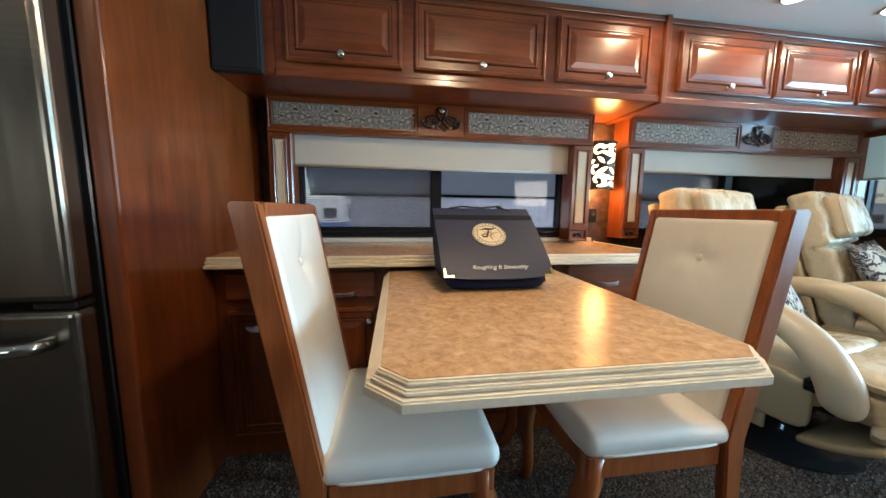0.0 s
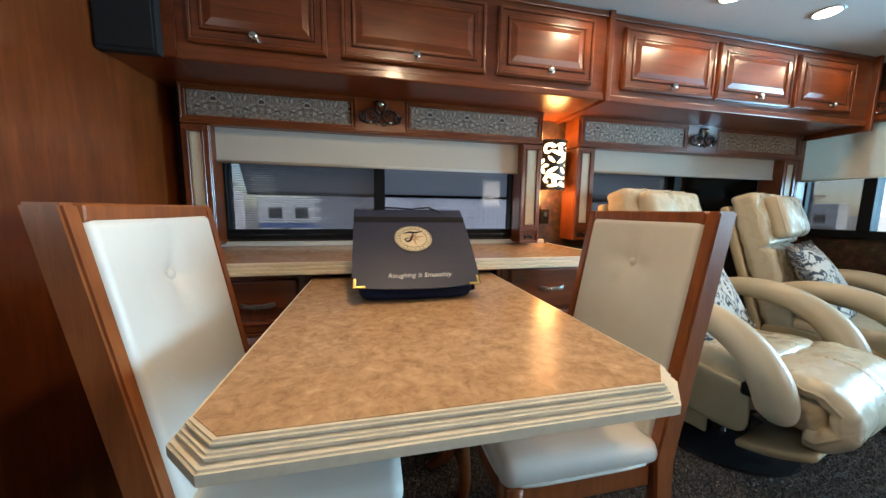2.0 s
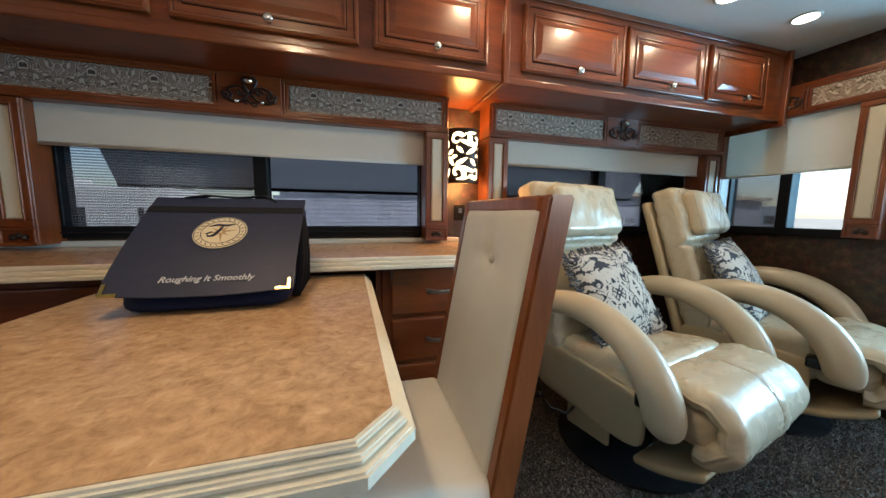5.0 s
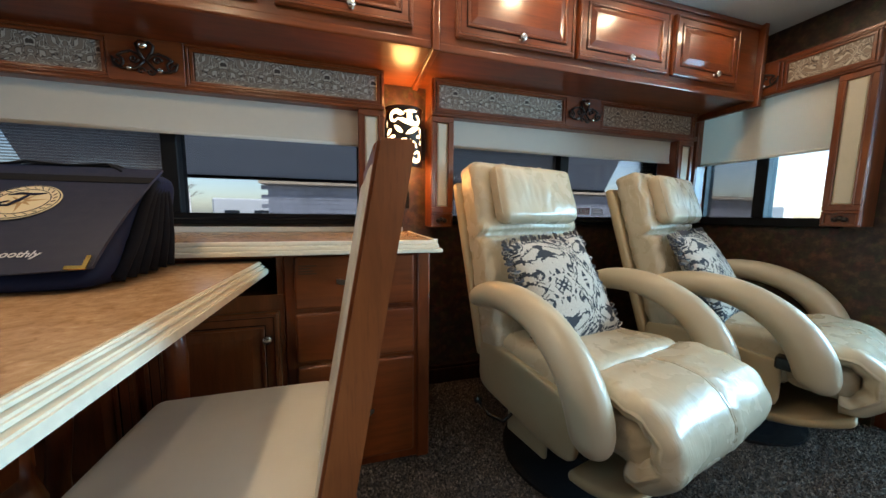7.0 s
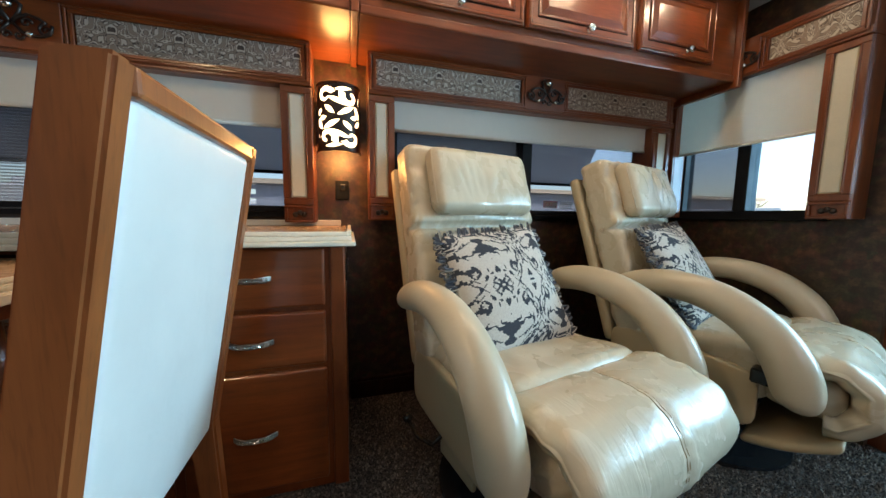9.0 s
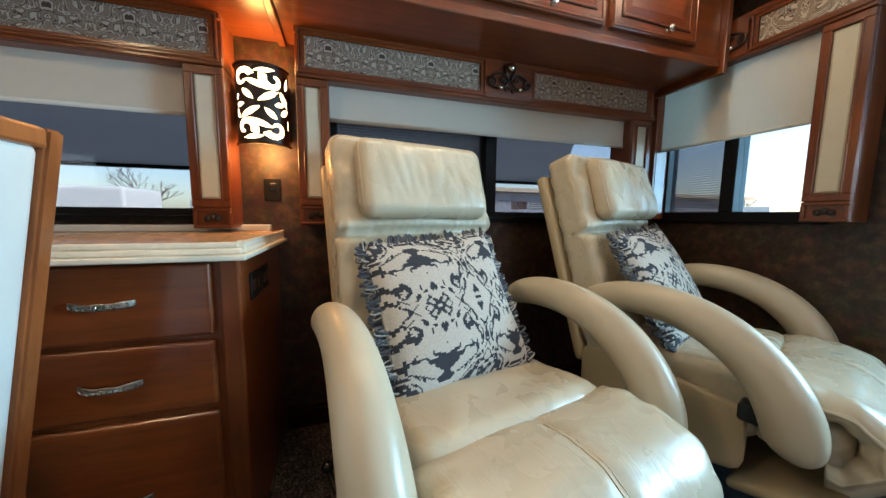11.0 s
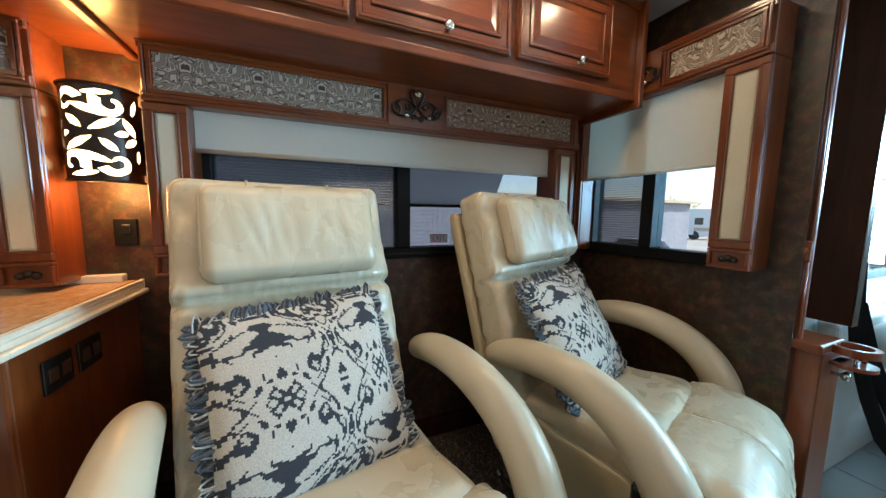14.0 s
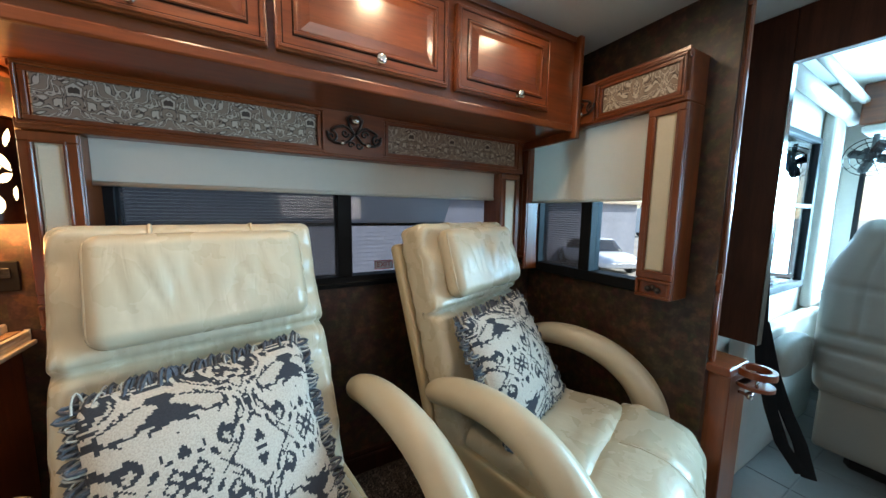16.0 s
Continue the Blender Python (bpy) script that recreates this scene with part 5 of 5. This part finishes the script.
part("plate", boxes((1.228, 1.290, YW - 0.010, YW - 0.0005, 1.01, 1.10), bevel=0.003, seg=2), BLACK, sw)
part("rocker", boxes((1.250, 1.276, YW - 0.016, YW - 0.0085, 1.05, 1.082), bevel=0.003, seg=2), BLACK_GLOSS, sw)

for dx, dy in DOWNLIGHTS:
    d = thing("downlight", (dx, dy, ZC), "round lit recessed downlight in the ceiling", "ceiling light", "downlights")
    bm = bmesh.new()
    tube(bm, [(dx + 0.051 * math.cos(a), dy + 0.051 * math.sin(a), ZC - 0.003) for a in (2 * math.pi * k / 32 for k in range(33))], 0.007, 6, 0.5)
    part("trim_ring", bm, WHITE, d, smooth=True)
    bm = bmesh.new()
    spun(bm, pose(dx, dy, ZC - 0.006), [(0.046, 0.0), (0.046, 0.004)], 28)
    part("lens", bm, LIGHTLENS, d)

# ---- the way to the cab ----
tagged(part("pilaster", boxes((3.36, 3.379, 1.006, 1.092, 0.7225, ZC - 0.001), bevel=0.004), WOOD_Z), "fluted cherry pilaster at the cab opening", "trim", kind="structure")
bm = bmesh.new()
for k in range(4):
    tube(bm, [(3.357, 1.012 + 0.0085 * k, 1.06), (3.357, 1.012 + 0.0085 * k, ZC - 0.09)], 0.004, 8)
    tube(bm, [(3.357, 1.012 + 0.0085 * k, 0.74), (3.357, 1.012 + 0.0085 * k, 0.985)], 0.004, 8)
tagged(part("pilaster_reeds", bm, WOOD_Z, None, smooth=True), "reeded moulding on the pilaster", "trim", kind="structure")
bm = boxes((3.350, 3.3595, 1.006, 1.043, 0.99, 1.055), (3.350, 3.3595, 1.006, 1.043, ZC - 0.085, ZC - 0.03), bevel=0.003, seg=2)
spun(bm, to_x(1.0245, 3.3495, 1.0225), [(0.013, 0), (0.013, 0.003), (0.008, 0.006), (0.002, 0.007)], 14)
tagged(part("pilaster_block", bm, WOOD_Z, None), "carved cherry block between the reeds", "trim", kind="structure")
tagged(part("cab_partition", boxes((3.70, 3.74, 0.990, 1.139, 0.727, ZC - 0.001), bevel=0.003), SHADED_CHERRY), "cherry panel beside the cab opening, darkened for shade", "panel", kind="structure")
tagged(part("cab_panel_edge", boxes((3.697, 3.7425, 0.986, 0.9895, 0.727, 1.838), bevel=0.001), CHROME), "thin bright edging strip of the panel", "trim", kind="structure")
tagged(part("cab_header", boxes((3.70, 3.74, -1.35, 0.989, 1.842, ZC - 0.001), bevel=0.003), SHADED_CHERRY), "cherry header over the cab opening, darkened for shade", "panel", kind="structure")
lc = thing("low_cabinet", (3.42, 1.03, 0), "narrow cherry stand with a cup holder shelf", "cabinet")
part("body", boxes((3.37, 3.52, 0.955, 1.085, 0.0, 0.69), bevel=0.004), WOOD_Z, lc)
tp = part("top", boxes((3.345, 3.52, 0.95, 1.09, 0.6905, 0.722), bevel=0.006, seg=2), WOOD_Y, lc)


def ring_plate(bm, x, y, z0, z1, r, hole, n=32):
    """A round plate with a round hole through it."""
    rings = [[bm.verts.new((x + q * math.cos(2 * math.pi * k / n), y + q * math.sin(2 * math.pi * k / n), z)) for k in range(n)] for q, z in ((hole, z0), (r, z0), (r, z1), (hole, z1))]
    for a, b in zip(rings, rings[1:] + rings[:1]):
        for k in range(n):
            bm.faces.new((a[k], a[(k + 1) % n], b[(k + 1) % n], b[k]))


bm = bmesh.new()
ring_plate(bm, 3.46, 0.915, 0.694, 0.718, 0.056, 0.040)
part("cup_holder", bm, WOOD_Y, tp, "round wooden cup holder ring")
bm = bmesh.new()
disc(bm, (3.46, 0.915, 0.650), (0, 0, 1), 0.054, 0.012, 28)
box(bm, 3.42, 3.50, 0.925, 0.9545, 0.650, 0.662, 0.003)
part("cup_plate", bm, WOOD_Y, lc, "glossy shelf under the cup holder")
bm = bmesh.new()
tube(bm, [(3.425, 0.90, 0.662), (3.425, 0.90, 0.694)], 0.005, 8)
tube(bm, [(3.495, 0.90, 0.662), (3.495, 0.90, 0.694)], 0.005, 8)
part("cup_post", bm, CHROME, lc, smooth=True)
bm = bmesh.new()
spun(bm, pose(3.45, 0.954, 0.615, 90, 0, 0), [(0.006, 0), (0.006, 0.02), (0.016, 0.03), (0.014, 0.04), (0.003, 0.043)], 12)
part("knob", bm, CHROME, lc, smooth=True)

GROUT = plain("grey_grout", (0.16, 0.155, 0.15), 0.8)
cabfloor = tagged(part("cab_floor", boxes((3.421, 5.6, -1.4, 1.2, -0.06, -0.004)), GROUT), "pale tiled cab floor", "floor", kind="structure")
tile0 = None
for i in range(6):
    for j in range(7):
        if tile0 is None:
            tile0 = part("tile", boxes((-0.148, 0.148, -0.148, 0.148, -0.006, 0.0), bevel=0.002), TILE, cabfloor)
            t_ = tile0
        else:
            t_ = new("tile", tile0.data)
            t_.parent = cabfloor
        t_.location = (3.575 + 0.3 * i, -0.75 + 0.3 * j, 0)
wall("wall_cab_north", (3.40, 5.5, -0.06, ZC), [(3.80, 4.82, 0.84, 1.72)], "y", 1.14, 0.05, CABTRIM, "pale trimmed cab side wall with the driver's window")
wall("wall_cab_front", (-1.35, 1.14, -0.06, ZC), [(-1.25, 1.06, 0.78, 1.72)], "x", 5.42, 0.05, CABTRIM, "front wall with the wide windscreen")
dw = thing("window_4", (4.21, 1.14, 0.84), "black framed driver's side window", "window", kind="structure")
f = bmesh.new()
for a, b, c, d in ((3.80, 4.82, 0.84, 0.88), (3.80, 4.82, 1.69, 1.72), (3.80, 3.84, 0.88, 1.69), (4.77, 4.82, 0.88, 1.69), (3.84, 4.77, 1.315, 1.34)):
    box(f, a, b, 1.118, 1.150, c, d, 0.003)
part("window_frame", f, BLACK, dw)
for c, d in ((0.88, 1.315), (1.34, 1.69)):
    p = part("pane", boxes((3.84, 4.77, 1.136, 1.140, c, d)), CLEAR, dw)
    p.visible_shadow = False
ws = thing("windscreen", (5.42, 0, 0.78), "wide bright windscreen of the cab", "windscreen", kind="structure")
p = part("pane", boxes((5.43, 5.434, -1.25, 1.06, 0.78, 1.72)), CLEAR, ws)
p.visible_shadow = False
part("gasket", boxes((5.405, 5.425, 1.035, 1.06, 0.78, 1.72), (5.405, 5.425, -1.25, 1.034, 0.775, 0.80), bevel=0.003), BLACK, ws)
tagged(part("a_pillar", boxes((4.86, 5.08, 1.085, 1.139, 0.7, ZC - 0.002), bevel=0.02, seg=3), CABTRIM), "pale padded windscreen pillar", "pillar", kind="structure")
da = thing("dashboard", (5.1, 0.3, 0.5), "pale dashboard with dark gauges and papers", "dashboard")
part("body", boxes((4.85, 5.40, -1.2, 1.03, 0.3, 0.80), bevel=0.05, seg=4), CABTRIM, da)
part("side_console", boxes((3.84, 5.0, 1.055, 1.125, 0.0, 0.70), bevel=0.02, seg=3), CABTRIM, da)
rng = random.Random(3)
for k in range(9):
    x, y, a = rng.uniform(4.7, 5.2), rng.uniform(0.8, 1.0), rng.uniform(0, 3)
    bm = boxes((-0.06, 0.06, -0.03, 0.03, 0.0, 0.006), bevel=0.002)
    bmesh.ops.transform(bm, matrix=pose(x, y, 0.803 + 0.007 * k, 0, 0, math.degrees(a)), verts=bm.verts)
    part("switch_panel", bm, BLACK_GLOSS if k % 2 else SILVER, da)
vs = thing("sun_visor", (4.9, 0.4, 1.8), "rolled pale windscreen shade under the ceiling", "visor")
bm = bmesh.new()
tube(bm, [(3.80, 1.080, 1.925), (5.15, 1.080, 1.865)], 0.036, 16)
tube(bm, [(3.80, 1.010, 1.985), (4.98, 1.015, 1.935)], 0.020, 12)
part("roll", bm, CABTRIM, vs, smooth=True)
oc = thing("cab_cabinet", (5.0, 0.3, 1.75), "cherry overhead cabinet above the windscreen", "cabinet")
part("body", boxes((5.0, 5.40, -1.2, 1.03, 1.80, ZC - 0.002), bevel=0.01, seg=2), WOOD_Y, oc)
part("underside", boxes((5.01, 5.39, -1.19, 1.02, 1.755, 1.7995), bevel=0.01), CABTRIM, oc)
fan = thing("cab_fan", (5.1, 0.97, 1.62), "small black fan hung under the cab cabinet", "fan")
bm = bmesh.new()
for r in (0.110, 0.085, 0.055):
    tube(bm, [(5.05, 0.97 + r * math.cos(a), 1.62 + r * math.sin(a)) for a in (2 * math.pi * k / 28 for k in range(29))], 0.003, 5)
for k in range(10):
    a = math.pi * k / 5
    tube(bm, [(5.05, 0.97 + r * math.cos(a), 1.62 + r * math.sin(a)) for r in (0.02, 0.110)], 0.0018, 4)
part("guard", bm, BLACK_GLOSS, fan)
for k in range(4):
    bm = pad(0.012, 0.055, 0.085, 4, 5)
    bmesh.ops.transform(bm, matrix=Matrix.Translation((5.06, 0.97, 1.62)) @ pose(0, 0, 0, 90 * k + 20, 0, 0) @ pose(0, 0, 0.055, 0, 0, 30), verts=bm.verts)
    part("blade", bm, BLACK_GLOSS, fan)
bm = bmesh.new()
spun(bm, pose(5.03, 0.97, 1.62, 0, 90, 0), [(0.022, 0), (0.028, 0.02), (0.024, 0.07)], 14)
tube(bm, [(5.08, 0.97, 1.64), (5.10, 0.97, 1.7545)], 0.014, 8)
part("motor", bm, BLACK_GLOSS, fan)

ds = thing("driver_seat", (4.45, 0.62, 0), "pale grey leather driver's seat seen from behind", "seat")


def dseat(x, y, z):
    w = 1 - 0.26 * smoothstep(0.12, 0.42, z) - 0.05 * smoothstep(-0.1, -0.4, z)
    dent = 0.0
    if x < 0:
        for zg in (0.10, -0.13, -0.21, -0.33):
            dent += 0.011 * math.exp(-((z - zg - 0.05 * y) / 0.010) ** 2)
        dent += 0.009 * math.exp(-((abs(y) - 0.17) / 0.009) ** 2) * smoothstep(-0.15, -0.10, z)
    return (4.40 + x + 0.10 * z + dent, 0.655 + y * w, 0.83 + z)


part("backrest", block(0.17, 0.61, 0.86, 0.07, 60, dseat), CABSEAT, ds, smooth=True)
part("back_skirt", block(0.05, 0.54, 0.42, 0.02, 10, lambda x, y, z: (4.36 + x, 0.645 + y, 0.315 + z)), CABSEAT, ds, smooth=True)
part("seat", pad(0.52, 0.54, 0.16, 5, 10, lambda x, y, z: (4.66 + x, 0.63 + y, 0.46 + z)), CABSEAT, ds, smooth=True)
part("armrest", pad(0.42, 0.10, 0.19, 3, 10, lambda x, y, z: (4.20 + x, 1.0 + y, 0.585 + z)), CABSEAT, ds, smooth=True)
part("pedestal", boxes((4.45, 4.85, 0.45, 0.82, 0.0, 0.38), bevel=0.02), BLACK_GLOSS, ds)
belt = thing("seat_belt", (3.9, 0.95, 0.3), "black shoulder belt hanging beside the seat", "seat belt")
bm = bmesh.new()
tube(bm, [(3.83, 1.035, 1.05), (3.85, 1.025, 0.80), (3.87, 1.005, 0.58), (3.89, 0.965, 0.40), (3.90, 0.92, 0.26), (3.90, 0.85, 0.17)], 0.024, 6, 0.12, Vector((1, 0, 0)))
part("webbing", bm, WEB, belt)
bm = bmesh.new()
tube(bm, [(3.85, 1.020, 0.80), (3.88, 0.975, 0.58), (3.90, 0.925, 0.42), (3.90, 0.87, 0.30), (3.905, 0.83, 0.16)], 0.024, 6, 0.12, Vector((1, 0, 0)))
part("webbing", bm, WEB, belt)

# ---- outdoors ----
GRAVEL = plain("pale_gravel", (0.30, 0.27, 0.23), 0.9, var=0.35, scale=3, bumpy=0.3, size=0.02)
tagged(part("ground", boxes((-900, 900, -900, 900, -1.30, -1.15)), GRAVEL), "pale gravel lot reaching the horizon", "ground", kind="structure")
AWN = sheer(plain("grey_awning_cloth", (0.25, 0.25, 0.262), 0.8, var=0.15, scale=30), (0.74, 0.70, 0.66), 0.7)
for x0, x1 in ((-0.60, 1.25), (1.40, 3.0)):
    aw = thing("window_awning", ((x0 + x1) / 2, 2.05, 1.7), "dark grey window awning sloping over the pane", "awning", "window awnings")
    bm = bmesh.new()
    vs_ = [bm.verts.new(p) for p in ((x0, 2.03, 1.80), (x1, 2.03, 1.80), (x1, 2.42, 1.185), (x0, 2.42, 1.185), (x0, 2.03, 1.805), (x1, 2.03, 1.805), (x1, 2.425, 1.190), (x0, 2.425, 1.190))]
    for f in ((0, 1, 2, 3), (7, 6, 5, 4), (0, 3, 7, 4), (1, 5, 6, 2), (3, 2, 6, 7), (0, 4, 5, 1)):
        bm.faces.new([vs_[k] for k in f])
    part("cloth", bm, AWN, aw)
    bm = bmesh.new()
    tube(bm, [(x0, 2.425, 1.185), (x1, 2.425, 1.185)], 0.012, 8)
    part("roller", bm, BLACK, aw)
RVWHITE = plain("white_coach_paint", (0.70, 0.70, 0.68), 0.35, var=0.05, scale=3)
RVBLUE = plain("blue_coach_stripe", (0.08, 0.16, 0.38), 0.35, var=0.1, scale=3)
RVTAN = plain("tan_coach_paint", (0.46, 0.36, 0.26), 0.4, var=0.1, scale=3)
DARKGLASS = plain("dark_coach_glass", (0.02, 0.025, 0.03), 0.12, var=0.1)
RUBBER = plain("black_rubber", (0.02, 0.02, 0.02), 0.8, var=0.2)


def coach(m, length, high, body, stripe):
    """A parked motor coach, long along x, its side to -y."""
    c = thing("motorhome", (0, 0, 0), "parked motorhome with dark windows and a coloured stripe", "motorhome", "parked motorhomes")
    L = length / 2
    part("body", boxes((-L, L, 0, 2.5, 0.35, high), bevel=0.12, seg=3), body, c)
    part("stripe", boxes((-L + 0.12, L - 0.12, -0.012, -0.001, 0.9, 1.25)), stripe, c)
    k = -L + 0.7
    while k < L - 0.9:
        part("side_window", boxes((k, k + 0.85, -0.02, -0.001, 1.55, 2.25), bevel=0.006), DARKGLASS, c)
        k += 1.7
    part("entry_door", boxes((L * 0.55, L * 0.55 + 0.65, -0.03, -0.013, 0.5, 2.4), bevel=0.01), body, c)
    for x in (-L * 0.55, L * 0.7):
        bm = bmesh.new()
        disc(bm, (x, -0.02, 0.45), (0, 1, 0), 0.45, 0.3, 24)
        part("wheel", bm, RUBBER, c)
    part("roof_unit", boxes((-0.5, 0.5, 0.8, 1.7, high, high + 0.3), bevel=0.08, seg=2), body, c)
    c.matrix_basis = m
    return c


G = -1.15
first = coach(pose(-9.5, 14.5, G), 7.5, 3.0, RVWHITE, RVTAN)
coach(pose(2.5, 26, G), 9, 3.2, RVTAN, RVWHITE)
coach(pose(-3.5, 24, G), 8, 3.0, RVWHITE, RVBLUE)
coach(pose(16, 30, G), 11, 3.2, RVWHITE, RVBLUE)
coach(pose(38, 24, G, 0, 0, -78), 9, 3.2, RVWHITE, RVTAN)
coach(pose(45, 34, G, 0, 0, -70), 11, 3.2, RVWHITE, RVBLUE)

# brick hall across the yard
BRICK = plain("weathered_stone", (0.26, 0.27, 0.31), 0.85, var=0.3, scale=6, bumpy=0.2, size=0.01)
hall = thing("stone_hall", (14.0, 13.0, G), "low grey block building across the yard", "building")
part("wall", boxes((-1.6, 22.0, 12.0, 18.0, G, 1.90)), BRICK, hall)
bm = bmesh.new()
rng = random.Random(11)
for r in range(20):
    z = G + 0.02 + r * 0.15
    x = -1.6 - (0.2 if r % 2 else 0)
    while x < 12.0:
        box(bm, x + 0.006, x + 0.394, 11.975 - rng.uniform(0, 0.012), 12.0, z, z + 0.138)
        x += 0.40
tagged(part("blocks", bm, BRICK, hall), kind="stuff")
part("roof", boxes((-1.8, 22.2, 11.7, 18.3, 1.90, 2.05)), RVTAN, hall)

PAINT = plain("white_car_paint", (0.72, 0.73, 0.75), 0.2, var=0.03, scale=4, coat=0.6)


def car(m):
    c = thing("car", (0, 0, 0), "white parked sedan in the yard", "car")

    def hull(x, y, z):
        z2 = 0.55 + z
        if z > 0.05:
            z2 += 0.0
        return (x, y * (1 - 0.1 * smoothstep(0.0, 0.3, z)), z2 - 0.12 * smoothstep(1.2, 2.3, abs(x)) * (z > 0))
    part("body", pad(4.6, 1.8, 0.62, 6, 14, hull), PAINT, c, smooth=True)

    def cabin(x, y, z):
        k = 1 - 0.38 * smoothstep(-0.3, 0.3, z)
        return (-0.2 + x * k, y * (1 - 0.18 * smoothstep(-0.3, 0.3, z)), 1.05 + z)
    g = part("glasshouse", pad(2.7, 1.6, 0.55, 7, 12, cabin), DARKGLASS, c, smooth=True)
    part("roof", pad(1.55, 1.36, 0.08, 4, 8, lambda x, y, z: (-0.2 + x, y, 1.325 + z)), PAINT, c, smooth=True)
    for sx in (-1.42, 1.4):
        for sy in (-0.80, 0.80):
            bm = bmesh.new()
            disc(bm, (sx, sy - 0.1, 0.33), (0, 1, 0), 0.33, 0.2, 24)
            w = part("wheel", bm, RUBBER, c)
            bm = bmesh.new()
            disc(bm, (sx, sy - 0.11, 0.33), (0, 1, 0), 0.20, 0.22, 16)
            part("rim", bm, CHROME, w)
    for sy in (-0.6, 0.6):
        part("headlight", pad(0.2, 0.35, 0.12, 3, 5, lambda x, y, z: (2.16 + x, sy + y, 0.66 + z)), CLEAR, c, smooth=True)
    c.matrix_basis = m


car(pose(15.2, 9.9, G, 0, 0, 246))

# bare winter trees along the lot
BARK = plain("grey_bark", (0.16, 0.13, 0.11), 0.9, var=0.3, scale=20, bumpy=0.3)


def tree(seed, high):
    rg = random.Random(seed)
    t = thing("tree", (0, 0, 0), "bare winter tree with fine branches", "tree", "bare trees")
    bm = bmesh.new()
    tube(bm, [(0, 0, 0), (0.05, 0, high * 0.25), (0, 0.05, high * 0.5)], [0.16, 0.12, 0.08], 8)
    part("trunk", bm, BARK, t)
    bm = bmesh.new()

    def grow(p, d, ln, r, depth):
        e = p + d * ln
        tube(bm, [p, (p + e) / 2 + Vector((rg.uniform(-1, 1), rg.uniform(-1, 1), 0.3)) * ln * 0.08, e], [r, r * 0.8, r * 0.6], 4)
        if depth:
            for _ in range(3):
                nd = (d + Vector((rg.uniform(-1, 1), rg.uniform(-1, 1), rg.uniform(-0.2, 0.7))) * 0.75).normalized()
                grow(e, nd, ln * rg.uniform(0.6, 0.8), r * 0.6, depth - 1)
    for k in range(6):
        a = k * 1.05 + rg.uniform(0, 0.5)
        grow(Vector((0, 0, high * (0.28 + 0.04 * k))), Vector((math.cos(a), math.sin(a), 0.8)).normalized(), high * 0.17, 0.06, 3)
    part("crown", bm, BARK, t)
    return t


t1 = tree(1, 7.0)
t1.matrix_basis = pose(1.0, 34, G)
for k, (x, y) in enumerate(((-4, 36), (6, 38), (11, 40), (40, 44), (52, 30), (58, 20), (-14, 33), (48, 12))):
    copy_thing(t1, pose(x, y, G, 0, 0, 50 * k))


# ---- carpet pile ----
def pile():
    rs = np.random.RandomState(4)
    n = 120000
    x, y = rs.uniform(-0.73, 3.33, n), rs.uniform(0.25, 1.92, n)
    keep = ~((y > 1.405) & (x < 1.275))
    x, y = x[keep], y[keep]
    n = len(x)
    r, h, a = rs.uniform(0.003, 0.0058, n), rs.uniform(0.004, 0.010, n), rs.uniform(0, 6.28, n)
    verts = np.zeros((n, 5, 3))
    for k in range(4):
        verts[:, k, 0] = x + r * np.cos(a + k * 1.571)
        verts[:, k, 1] = y + r * 0.8 * np.sin(a + k * 1.571)
        verts[:, k, 2] = 0.0005
    verts[:, 4, 0], verts[:, 4, 1], verts[:, 4, 2] = x + rs.normal(0, 0.003, n), y + rs.normal(0, 0.003, n), h
    first = np.arange(n)[:, None] * 5
    faces = np.concatenate([np.stack([first[:, 0] + k, first[:, 0] + (k + 1) % 4, first[:, 0] + 4], 1) for k in range(4)])
    me = bpy.data.meshes.new("carpet_pile")
    me.from_pydata(verts.reshape(-1, 3).tolist(), [], faces.tolist())
    m, nn, l, b = nodes_of("carpet_yarn")
    geo = nn.new("ShaderNodeNewGeometry")
    c = ramp(nn, [(0.0, (0.018, 0.0135, 0.0105)), (0.45, (0.062, 0.046, 0.036)), (0.75, (0.125, 0.096, 0.076)), (1.0, (0.24, 0.187, 0.145))])
    l.new(geo.outputs["Random Per Island"], c.inputs["Fac"])
    l.new(c.outputs["Color"], b.inputs["Base Color"])
    b.inputs["Roughness"].default_value = 0.95
    me.materials.append(m)
    return tagged(new("carpet_pile", me), "speckled brown and grey carpet pile", "carpet", kind="stuff")


pile()
